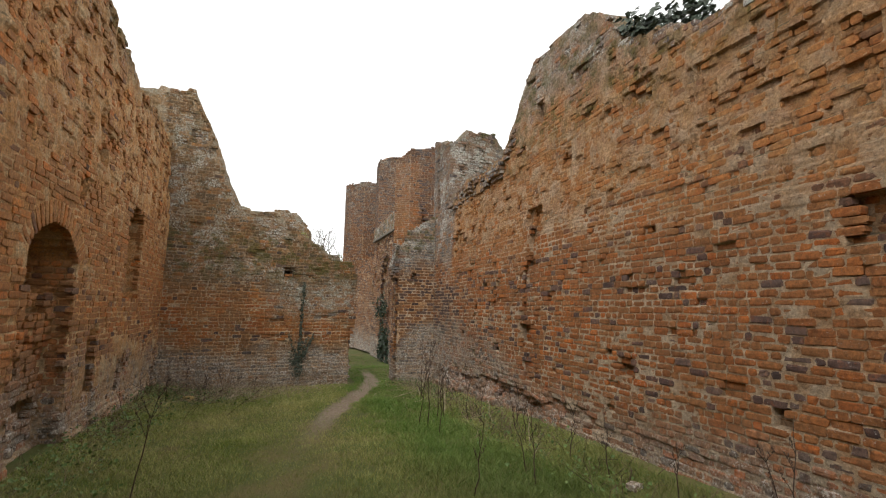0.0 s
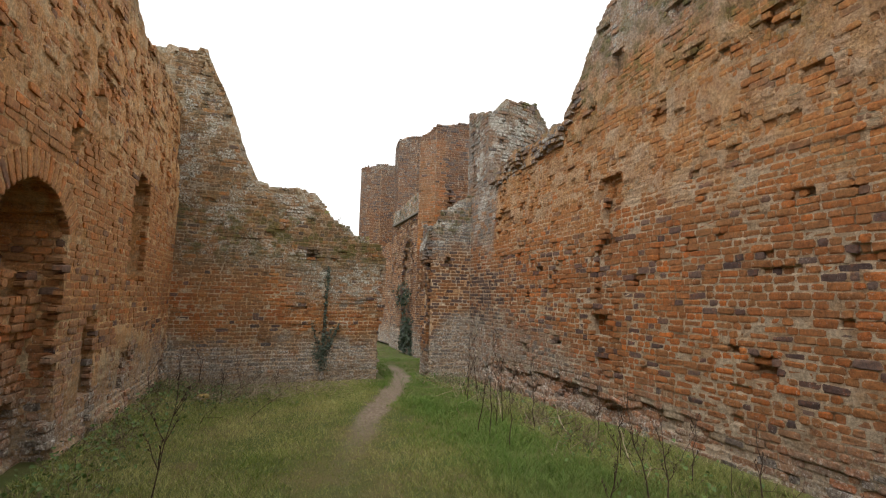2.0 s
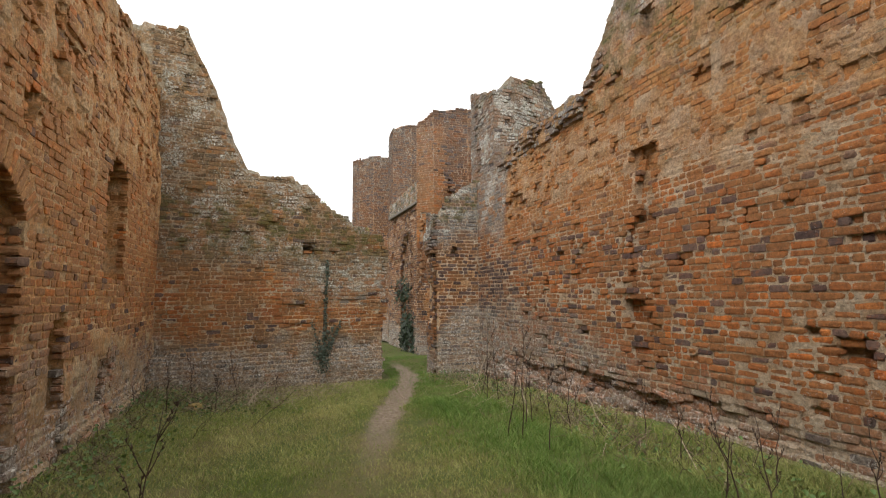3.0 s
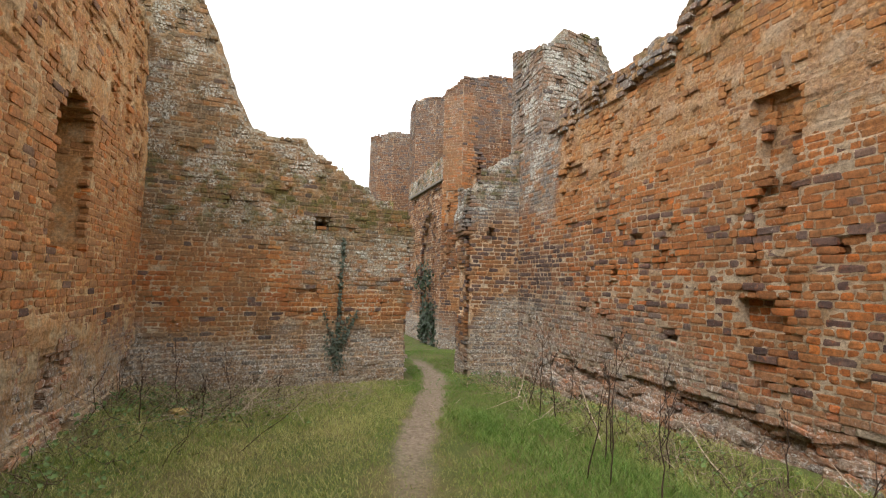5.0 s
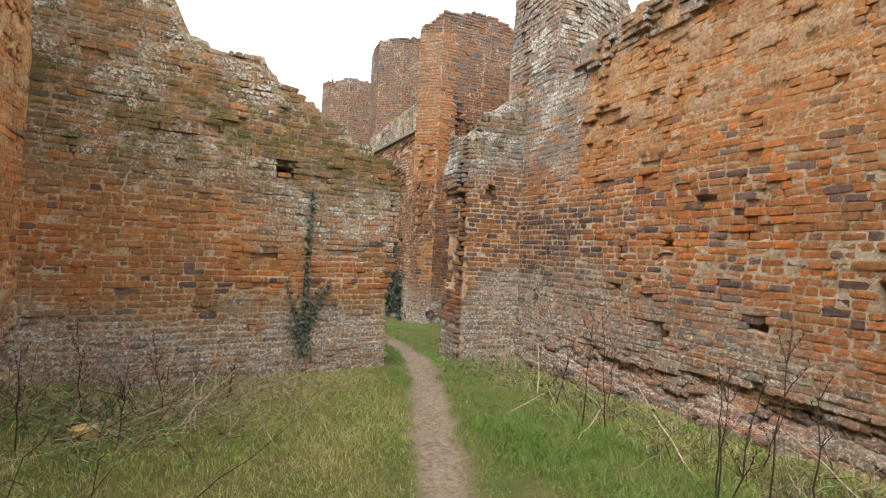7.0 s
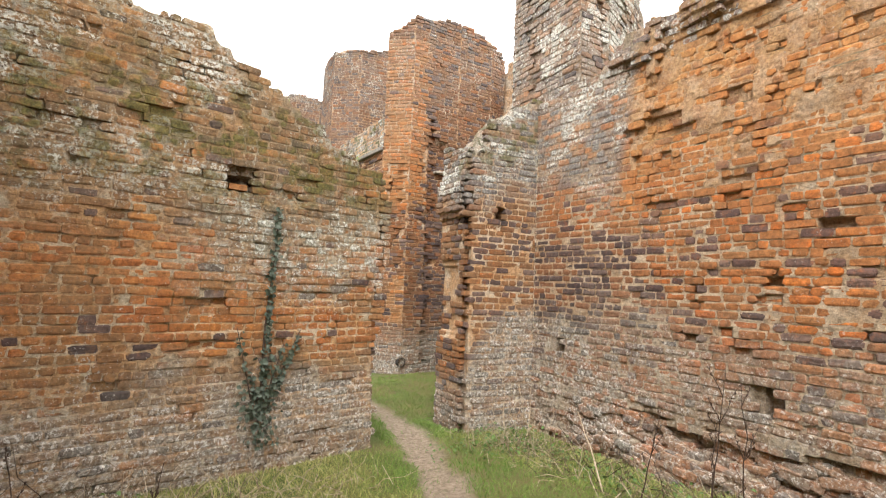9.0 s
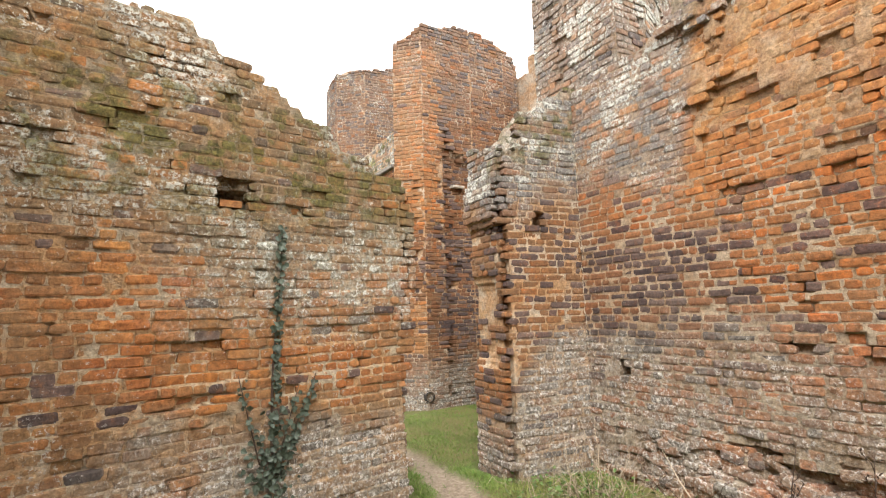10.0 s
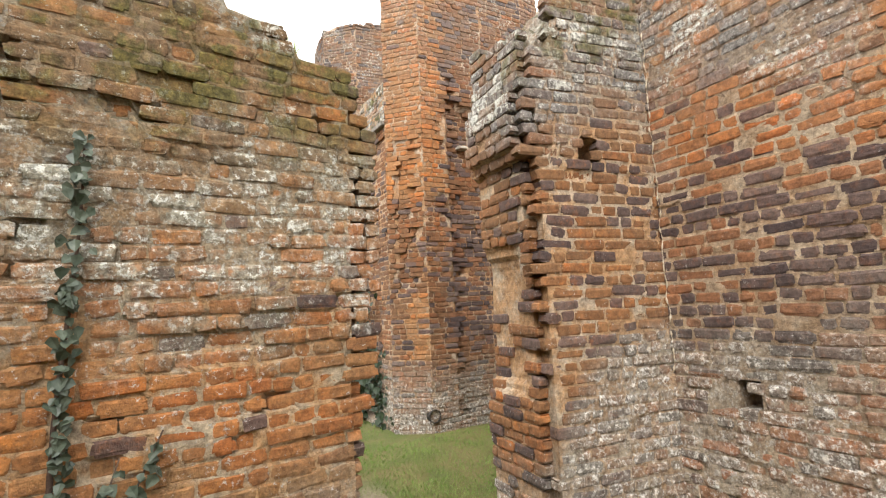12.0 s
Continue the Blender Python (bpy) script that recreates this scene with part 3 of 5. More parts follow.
def east_depth(u, z):
    y = np.asarray(u) + EAST_START
    d = 0.0 * y
    scar = np.interp(z, [2.3, 2.7, 2.95, 3.1, 3.4, 4.2], [9.75, 9.95, 10.02, 9.86, 9.74, 9.70]) + 0.22 * (fbm(z * 5, z * 0 + 4, 42) - 0.5)
    d = d + 0.055 * smooth(scar - y, -0.03, 0.05) * smooth(z, 2.35, 2.75)
    crown = east_top_y(y) - np.asarray(z)
    along = smooth(y, 7.3, 7.8) * smooth(-y, -10.15, -9.9)
    brow = 0.32 + 0.24 * (fbm(y * 2.2, y * 0 + 3, 48) - 0.5)
    d = d - 0.11 * along * smooth(brow - crown, -0.02, 0.04) * smooth(fbm(y * 2.5, z * 4, 44), 0.3, 0.7) + 0.07 * along * smooth(crown - brow, 0.0, 0.04) * smooth(brow + 0.26 - crown, 0.0, 0.2) * fbm(y * 4, z * 6, 45)
    d = d + 0.07 * smooth(z + 0.25 * (fbm(y * 1.2, z * 0 + 2, 41) - 0.5), 2.7, 3.5) * smooth(-y, -9.6, -8.0)
    rub = fbm(y / 0.32, z / 0.20, 43)
    zone = smooth(z, 2.5, 3.0) * smooth(-y, -9.9, -9.6) * (0.35 + 0.65 * smooth(-y, -5.2, -4.4)) * (1 - 0.6 * smooth(z, 3.9, 4.2) * smooth(y, 4.5, 5))
    d = d + zone * (0.044 * smooth(rub, 0.52, 0.74) - 0.022 * smooth(-rub, -0.42, -0.28))
    d = d + 0.008 * smooth(fbm(y / 0.32, z / 0.22, 47), 0.60, 0.76)
    d = d + 0.035 * smooth(fbm(y / 0.28, z / 0.20, 49), 0.64, 0.74) * smooth(y, 6.5, 8.5) * smooth(-y, -10.0, -9.8) * smooth(z, 0.7, 1.1)
    d = d + 0.06 * smooth(fbm(y / 0.42, z / 0.17, 143), 0.65, 0.76) * smooth(z, 2.75, 3.1) * smooth(-y, -8.6, -7.0)
    d = d + 0.03 * smooth(fbm(y / 0.22, z / 0.10, 144), 0.74, 0.80) * smooth(-y, -9.4, -9.0)
    d = d + 0.10 * box_in(y, z, 6.42, 6.72, 2.2, 3.05)
    d = d + 0.05 * box_in(y, z, 6.45, 6.9, 0.5, 2.2, 0.05) * smooth(fbm(y * 5, z * 5, 51), 0.4, 0.6)
    line = 0.31 + 0.24 * (fbm(y * 0.9, y * 0, 53) - 0.5) + 0.22 * (fbm(y * 4.5, y * 0, 54) - 0.5)
    low = smooth(-z, -line - 0.02, -line + 0.05) * smooth(y, 2.0, 4.0) * smooth(-y, -10.4, -9.0)
    d = d + low * (0.10 * smooth(fbm(y * 2.0, z * 3, 55), 0.40, 0.62) * (0.2 + 0.8 * smooth(y, 5.2, 6.8)) + 0.04 * smooth(y, 5.8, 7.0))
    d = d + 0.09 * (fbm(y * 6, z * 9, 59) - 0.5) * smooth(-z, -0.55, -0.1) * smooth(y, 4, 6)
    d = d - (0.03 + 0.20 * smooth(y, 6.0, 7.6)) * smooth(-z - 0.30 * (fbm(y * 2.6, z * 2, 58) - 0.5), -0.20, 0.05) * (0.35 + 1.2 * fbm(y * 2.4, z * 5, 57)) * smooth(-y, -10.6, -9.4)
    for a, b, c, e, k in EAST_HOLES:
        d = np.maximum(d, d * 0 + k * box_in(y, z, a, b, c, e, 0.015) * 1.0 + d * (1 - box_in(y, z, a, b, c, e, 0.015)))
    return d


def east_cover(u, z):
    """Washed-out clay and mortar that buries the bricks, mostly in the upper part."""
    y = np.asarray(u) + EAST_START
    high = smooth(z + 1.1 * (fbm(y * 0.8, z * 0.8, 141) - 0.5), 2.45, 3.15) * smooth(-y, -10.3, -9.5)
    lumps = fbm(y * 4.5, z * 5.5, 145, 4)
    return high * (0.040 * lumps - 0.012) * smooth(lumps, 0.34, 0.46)


wall_east = core("wall_east", east, east_top, east_depth, 1.0, MORTAR["east"], step=0.026, seed=61, cover=east_cover)
tagged(wall_east, "long high ruined wall of weathered orange brick", "wall", kind="structure")
eb = lay(east, east_top, east_depth, 101, u0=3.0, u1=east.length + 0.07, holes=[(a - EAST_START, b - EAST_START, c, e) for a, b, c, e, k in EAST_HOLES if k > 0.06 and (b - a) < 0.3])
ey = eb["u"] + EAST_START
broken = (eb["z"] < 0.42) & (np.random.default_rng(5).random(len(ey)) < 0.30) & (ey > 4)
eb = pick(eb, ~broken)
ey = eb["u"] + EAST_START
near = (ey > 9.2) & (eb["z"] > 0.75) & (eb["z"] < 2.35)
idx = np.flatnonzero(near)[:300]
near = np.zeros(len(ey), bool)
near[idx] = True
capping = (eb["z"] > east_top(eb["u"]) - np.where(ey > 7.3, 0.33, 0.16) - 0.10 * fbm(ey * 3, ey * 0, 46)) & ~near
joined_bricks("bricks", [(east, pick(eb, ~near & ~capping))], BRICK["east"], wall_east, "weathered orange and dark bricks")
joined_bricks("capping", [(east, pick(eb, capping))], BRICK["stack"], wall_east, "grey lichen-crusted bricks along the broken top", 9)
rr = np.random.default_rng(88)
ru, rz = 9.8 + 4.8 * rr.random(620), -0.24 + 0.52 * rr.random(620) ** 1.2
rubble = dict(u=ru, z=rz, L=0.09 + 0.15 * rr.random(620), H=0.045 + 0.04 * rr.random(620), d=east_depth(ru, rz) - 0.035 + 0.03 * rr.random(620), wear=np.ones(620), turn=rr.normal(0, 0.22, 620))
joined_bricks("rubble", [(east, rubble)], BRICK["east"], wall_east, "pale limed rubble at the wall foot", 5)

# ---- north wall: across the space, stepping down to the gap ----
north = Face((-2.9, 10.93), (1.90, 11.515), (-0.121, 0.993))
NX = lambda x: (x + 2.9) / 4.8 * north.length
north_top = profile([(0, 5.7), (NX(-1.95), 5.80), (NX(-1.72), 5.86), (NX(-1.54), 5.44), (NX(-1.3), 5.0), (NX(-1.02), 4.24), (NX(-0.87), 3.82), (NX(-0.69), 3.46), (NX(-0.3), 3.37), (NX(0.1), 3.36),
                     (NX(0.4), 3.23), (NX(0.8), 3.02), (NX(1.05), 2.86), (NX(1.27), 2.71), (NX(1.56), 2.57), (NX(1.81), 2.50), (NX(1.90), 2.36)], 0.04, 13)


def north_depth(u, z):
    d = 0.012 * smooth(fbm(u / 0.4, z / 0.2, 71), 0.60, 0.76) + 0.03 * smooth(fbm(u / 0.25, z / 0.12, 72), 0.70, 0.76) - 0.02 * (fbm(u * 0.9, z * 0.9, 73) - 0.5)
    d = d + 0.035 * box_in(u, z, NX(-0.1), NX(1.9), 0.95, 1.35, 0.08) * fbm(u * 4, z * 8, 75)
    d = d - 0.07 * smooth(-z, -0.6, 0.1)
    h = box_in(u, z, NX(0.28), NX(0.44), 2.15, 2.29, 0.02)
    return d * (1 - h) + 0.30 * h


def north_gap(u, z):
    """Broken, ragged end of the wall at the gap."""
    edge = NX(1.73) + (NX(1.90) - NX(1.73)) * smooth(z, 0.3, 2.0) + 0.05 * (fbm(z * 6, z * 0, 77) - 0.5)
    return u > edge


def north_rise(u):
    """How far the thicker back of the wall stands above its front."""
    return 0.17 - 0.20 * smooth(np.asarray(u), NX(0.10), NX(0.5))


wall_north = core("wall_north", Face((-2.9, 10.93), (1.74, 11.4955), (-0.121, 0.993)), north_top, north_depth, 0.65, MORTAR["north"], seed=63, back_top=lambda u: north_top(u) + north_rise(u))
tagged(wall_north, "broken brick cross wall with pale lichen and moss", "wall", kind="structure")
nb = lay(north, north_top, north_depth, 103, holes=[(NX(0.28), NX(0.44), 2.15, 2.29)], u0=0.7, skip=north_gap)
near = (nb["u"] > NX(0.55)) & (nb["z"] > 0.35) & (nb["z"] < 2.0)
idx_n = np.flatnonzero(near)[:300]
near_n = np.zeros(len(nb["u"]), bool)
near_n[idx_n] = True
# the ragged end face of the wall at the gap
north_end = Face((1.80, 11.51), (1.72, 12.15), (-0.99, -0.12))
ne = lay(north_end, lambda u: 2.3 + 0 * np.asarray(u), lambda u, z: 0.04 - 0.10 * smooth(z, 0.3, 2.0) + 0.08 * (fbm(u * 3, z * 7, 79) - 0.5), 104)
end_bed = core("mortar_bed", Face((1.785, 11.60), (1.72, 12.12), (-0.99, -0.12)), lambda u: 2.2 + 0 * np.asarray(u), lambda u, z: 0.055 - 0.10 * smooth(z, 0.3, 2.0) + 0.08 * (fbm(u * 3 + 0.27, z * 7, 79) - 0.5), 0.25, MORTAR["north"], seed=164)
end_bed.parent = wall_north
inner = Face((-2.9 - 0.121 * 0.24, 10.93 + 0.993 * 0.24), (1.72, 11.493 + 0.993 * 0.24), (-0.121, 0.993))
inner_top = lambda u: north_top(u) + north_rise(u) + 0.08 * (fbm(np.asarray(u) * 3, np.asarray(u) * 0, 78) - 0.5)
ni = lay(inner, inner_top, lambda u, z: 0.05 * fbm(u * 4, z * 5, 80), 108, u0=0.7, rough=2.5, skip=lambda u, z: z < north_top(u) - 0.15)
joined_bricks("bricks", [(north, pick(nb, ~near_n)), (inner, ni), (north_end, ne)], BRICK["north"], wall_north, "lichen-spotted old bricks")

# ---- stub of the cross wall on the far side of the gap ----
stub = Face((3.71, 11.243), (2.70, 11.396), (0.15, 0.99))
stub_top = profile([(0, 3.74), (0.17, 3.69), (0.5, 3.47), (0.70, 3.36), (0.79, 3.24), (0.86, 3.02), (0.92, 2.88), (0.99, 2.7)], 0.025, 17)


def stub_depth(u, z):
    d = 0.012 * smooth(fbm(u / 0.3, z / 0.15, 81), 0.6, 0.75) + 0.015 * smooth(z, 2.6, 3.0) * fbm(u * 5, z * 9, 82)
    h = box_in(u, z, 0.48, 0.60, 2.20, 2.32, 0.012)
    return d * (1 - h) + 0.16 * h


def stub_ragged(u, z):
    return u > 0.91 + 0.06 * smooth(z, 1.9, 2.5) - 0.04 * smooth(-z, -1.2, -0.4) + 0.06 * (fbm(z * 5, z * 0 + 3, 83) - 0.5)


wall_stub = core("wall_stub", Face((3.72, 11.241), (2.84, 11.375), (0.15, 0.99)), lambda u: stub_top(u) - 0.16 * smooth(np.asarray(u), 0.45, 0.72), stub_depth, 0.62, MORTAR["stub"], step=0.03, seed=65, back_top=lambda u: stub_top(u) - 0.05 - 0.16 * smooth(np.asarray(u), 0.45, 0.72))
tagged(wall_stub, "short broken stub of dark banded brick wall", "wall", kind="structure")
sb = lay(stub, stub_top, stub_depth, 105, u0=-0.09, holes=[(0.48, 0.60, 2.20, 2.32)], skip=stub_ragged)
stub_end = Face((2.770, 11.44), (2.80, 12.0), (0.99, -0.06))


def end_depth(u, z):
    bare = smooth(z, 0.75, 0.95) * smooth(-z, -1.75, -1.55) * smooth(u, 0.08, 0.2)
    return 0.02 - 0.09 * smooth(z, 2.15, 2.3) * smooth(-z, -2.75, -2.5) + 0.035 * (fbm(u * 3, z * 3, 85) - 0.5) + 0.06 * bare


se = lay(stub_end, lambda u: 3.06 + 0.1 * np.asarray(u), end_depth, 106, gone=0.03, skip=lambda u, z: (z > 0.8) & (z < 1.7) & (u > 0.12) & (fbm(u * 5, z * 6, 87) > 0.42))
stub_bed = core("mortar_bed", Face((2.774, 11.50), (2.80, 11.98), (0.99, -0.06)), lambda u: 3.0 + 0 * np.asarray(u), lambda u, z: end_depth(u + 0.06, z) + 0.006, 0.25, MORTAR["stub"], step=0.03, seed=166)
stub_bed.parent = wall_stub

# ---- west wall with its blocked arch and niches ----
WEST_X, WEST_START = -2.0, -4.0
west = Face((WEST_X, WEST_START), (WEST_X, 11.06), (-1, 0))
west_top_y = profile([(-4, 5.4), (4, 5.3), (6.0, 5.3), (6.7, 5.2), (7.15, 5.06), (7.9, 5.02), (8.3, 4.86), (8.5, 4.78), (9.2, 4.84), (11.1, 4.8)], 0.07, 19)


def west_top(u):
    return west_top_y(np.asarray(u) + WEST_START)


ARCH_Y, ARCH_HALF, ARCH_R, ARCH_Z = 5.79, 0.61, 0.724, 1.526


def in_arch(y, z, grow=0.0):
    r = np.hypot(y - ARCH_Y, z - ARCH_Z)
    return smooth(ARCH_HALF + grow - np.abs(y - ARCH_Y), -0.02, 0.02) * np.where(z > ARCH_Z, smooth(ARCH_R + grow - r, -0.02, 0.02), 1.0) * smooth(z, -0.05, 0.05)


def round_niche(y, z, a, b, c, d):
    half = (b - a) / 2
    r = np.hypot(y - (a + b) / 2, z - (d - half))
    return smooth(half - np.abs(y - (a + b) / 2), -0.015, 0.015) * smooth(z, c - 0.02, c + 0.02) * np.where(z > d - half, smooth(half - r, -0.015, 0.015), 1.0)


WEST_HOLES = [(6.76, 6.96, 3.18, 3.80, 0.18), (6.30, 6.50, 2.60, 2.92, 0.14), (7.25, 7.40, 3.45, 3.62, 0.16), (7.65, 7.80, 3.40, 3.55, 0.15), (5.0, 5.12, 2.9, 3.0, 0.10), (9.6, 9.75, 3.3, 3.4, 0.12),
              (4.1, 4.24, 3.3, 3.42, 0.12)]


def west_depth(u, z):
    y = np.asarray(u) + WEST_START
    rub = fbm(y / 0.30, z / 0.19, 91)
    zone = smooth(z + 0.5 * (fbm(y * 0.8, z * 0.8, 93) - 0.5), 2.4, 3.6) * 0.7 + 0.3
    d = zone * (0.05 * smooth(rub, 0.52, 0.74) - 0.028 * smooth(-rub, -0.42, -0.28)) + 0.06 * smooth(z, 3.2, 4.0)
    d = d + 0.10 * smooth(fbm(y / 0.35, z / 0.3, 95), 0.55, 0.7) * smooth(-z, -0.9, -0.3)
    d = d - 0.08 * smooth(-z, -0.3, 0.1)
    m = in_arch(y, z)
    back = 0.18 + 1.15 * smooth(z, 1.58, 1.68) + 0.10 * (fbm(y * 4, z * 7, 97) - 0.5) + 0.30 * box_in(y, z, 5.86, 6.14, 1.38, 1.57) + 0.28 * box_in(y, z, 5.75, 6.2, 0.32, 0.55) + 0.05 * smooth(y, 5.75, 5.85) * smooth(-z, -1.3, -0.9)
    d = d * (1 - m) + back * m
    m = round_niche(y, z, 8.28, 9.12, 1.56, 2.95)
    d = d * (1 - m) + (0.38 + 0.95 * smooth(z, 2.40, 2.55) + 0.08 * (fbm(y * 4, z * 6, 99) - 0.5)) * m
    m = round_niche(y, z, 6.96, 7.36, 0.42, 1.22)
    d = d * (1 - m) + 0.16 * m
    for a, b, c, e, k in WEST_HOLES:
        h = box_in(y, z, a, b, c, e, 0.02)
        d = d * (1 - h) + k * h
    return d


def west_cover(u, z):
    y = np.asarray(u) + WEST_START
    high = smooth(z + 1.4 * (fbm(y * 0.8, z * 0.8, 151) - 0.5), 2.3, 3.2)
    lumps = fbm(y * 4.5, z * 5.5, 155, 4)
    clear = (1 - in_arch(y, z, 0.25)) * (1 - round_niche(y, z, 8.2, 9.2, 1.5, 3.05))
    high = np.maximum(high, smooth(-z - 0.7 * (fbm(y * 1.2, z * 1.2, 157) - 0.5), -1.0, -0.7))
    return high * clear * (0.040 * lumps - 0.012) * smooth(lumps, 0.34, 0.46)


wall_west = core("wall_west", west, west_top, west_depth, 1.7, MORTAR["west"], seed=67, step=0.032, cover=west_cover)
tagged(wall_west, "tall rough orange brick wall with blocked arch", "wall", kind="structure")


def west_skip(u, z):
    y = u + WEST_START
    r = np.hypot(y - ARCH_Y, z - ARCH_Z)
    ring = (r > ARCH_R - 0.03) & (r < ARCH_R + 0.24) & (z > ARCH_Z + 0.33)
    void = (in_arch(y, z) > 0.5) & ((z > 1.62) | ((y > 5.84) & (y < 6.16) & (z > 1.36) & (z < 1.58)) | ((y > 5.72) & (y < 6.22) & (z > 0.30) & (z < 0.56)))
    edge = (in_arch(y, z, 0.0) > 0.05) & (in_arch(y, z, 0.0) < 0.95)
    return ring | void | edge


wb = lay(west, west_top, west_depth, 107, u0=4.2, holes=[(a - WEST_START, b - WEST_START, c, e) for a, b, c, e, k in WEST_HOLES], skip=west_skip, gone=0.02, rough=1.2)
angles = np.linspace(math.radians(33), math.radians(147), 20)
ring = dict(u=ARCH_Y - WEST_START + (ARCH_R + 0.115) * np.cos(angles), z=ARCH_Z + (ARCH_R + 0.115) * np.sin(angles), L=np.full(20, 0.22), H=np.full(20, 0.062),
            d=west_depth(ARCH_Y - WEST_START + (ARCH_R + 0.115) * np.cos(angles), ARCH_Z + (ARCH_R + 0.115) * np.sin(angles)) * 0.3 - 0.005, wear=np.full(20, 0.3), turn=angles.copy())
wy = wb["u"] + WEST_START
wb["d"] = wb["d"] - 0.02 * in_arch(wy, wb["z"])


def reveal(y, z0, z1, depth0, seed):
    f = Face((WEST_X - 0.02, y), (WEST_X - depth0, y), (0, 1))
    return f, lay(f, lambda u: z1 + 0 * np.asarray(u), lambda u, z: -0.012 + 0.02 * (fbm(u * 6, z * 8, seed) - 0.5), seed, z0=z0)


reveals = [reveal(6.40, 0.0, 1.95, 0.62, 141), reveal(9.115, 1.58, 2.66, 0.42, 142), reveal(7.355, 0.42, 1.06, 0.17, 143)]
near_w = (wy > 5.0) & (wy < 7.4) & (wb["z"] > 0.3) & (wb["z"] < 2.2)
near_w[np.flatnonzero(near_w)[275:]] = False
joined_bricks("bricks", [(west, pick(wb, ~near_w))] + reveals, BRICK["west"], wall_west, "rough eroded orange bricks")

# the wall behind the start of the walk, never in view
south = Face((-2.0, -4.0), (3.7, -4.0), (0, -1))
wall_south = core("wall_south", south, lambda u: 3.2 + 0 * np.asarray(u), lambda u, z: 0 * u, 0.6, MORTAR["west"], step=0.15, seed=69)
tagged(wall_south, "plain brick wall closing the space", "wall", kind="structure")

# ---- the tall broken stack above the east wall ----
def tower(name, plan, tops, key, label, seed, visible, depth=None, course=COURSE, sill=0.16, quoin=None):
    """A closed many-sided ruin: plan points anticlockwise, top heights at each point; depth(side, along, z) is cut into the sides."""
    n = len(plan)
    rows = 90
    pts, side, along, normal = [], [], [], []
    middle = np.array(plan).mean(0)
    for k in range(n):
        a, b = np.array(plan[k]), np.array(plan[(k + 1) % n])
        d = (b - a) / np.hypot(*(b - a))
        nin = np.array([-d[1], d[0]])
        nin = nin if np.dot(nin, middle - (a + b) / 2) > 0 else -nin
        m = max(2, int(np.hypot(*(b - a)) / 0.09))
        for i in range(m):
            f = i / m
            pts.append((*(a + (b - a) * f), tops[k] + (tops[(k + 1) % n] - tops[k]) * f))
            side.append(k)
            along.append(f * np.hypot(*(b - a)))
            normal.append(nin)
    pts, side, along, normal = np.array(pts), np.array(side), np.array(along), np.array(normal)

    def cut(k, u, z):
        amp = 0.012 * smooth(fbm(u / 0.4, z / 0.2, seed + k), 0.55, 0.75)
        return amp + (depth(k, u, z) if depth else 0.0)
    arc = np.arange(len(pts)) * 0.09
    tz = pts[:, 2] + sill * (fbm(arc * 2.6, arc * 0, seed) - 0.5)
    V = []
    for w in np.linspace(0, 1, rows + 1):
        z = -0.3 + (tz + 0.3) * w
        dd = 0.006 + 0.004 * fbm(arc * 5, z * 8, seed + 1) + 0.05 * smooth(w, 0.97, 1.0)
        for k in visible:
            dd = dd + np.where(side == k, cut(k, along, z), 0.0)
        V.append(np.column_stack([pts[:, :2] + normal * dd[:, None], z - 0.04 * (w == 1.0)]))
    inward = middle - pts[:, :2]
    inward /= np.hypot(inward[:, 0], inward[:, 1])[:, None]
    V.append(np.column_stack([pts[:, :2] + inward * 0.35, tz + 0.06 * (fbm(arc * 4, arc * 0 + 7, seed) - 0.3)]))
    V = np.concatenate(V)
    m = len(pts)
    i, j = np.meshgrid(np.arange(rows + 1), np.arange(m), indexing="ij")
    quads = np.stack([i * m + j, i * m + (j + 1) % m, (i + 1) * m + (j + 1) % m, (i + 1) * m + j], -1).reshape(-1, 4).tolist()
    quads.append([(rows + 1) * m + j for j in range(m)])
    ob = new(name, mesh_of(name, V, quads, MORTAR[key]))
    sets = []
    for k in visible:
        f = Face(plan[k], plan[(k + 1) % n], normal[side == k][0])
        tp = profile([(0, tops[k]), (f.length, tops[(k + 1) % n])], 0.06, seed + k)
        sets.append((f, lay(f, tp, lambda u, z, k=k: cut(k, u, z), seed + 20 + k, course=course)))
    if quoin:
        # pale orange corner bricks: a test of side, along and height
        picked = [(f, pick(q, quoin(k, q["u"], q["z"]))) for k, (f, q) in zip(visible, sets)]
        sets = [(f, pick(q, ~quoin(k, q["u"], q["z"]))) for k, (f, q) in zip(visible, sets)]
        joined_bricks("corner_brickwork", picked, BRICK["quoin"], ob, "pale orange corner bricks", seed + 2)
    joined_bricks("bricks", sets, BRICK[key], ob, "", seed)
    return tagged(ob, label, "ruined tower")


stack = tower("ruined_chimney", [(3.86, 11.98), (3.84, 10.75), (4.3, 10.72), (5.15, 11.0), (5.58, 11.15), (5.6, 12.2)], [5.82, 5.44, 5.84, 5.92, 5.42, 5.4], "stack",
              "broken brick stack grey with lichen on the wall top", 201, [0, 1, 2, 3, 5], lambda k, u, z: 0.045 * smooth(fbm(u * 2.2, z * 3.0, 203), 0.60, 0.74))


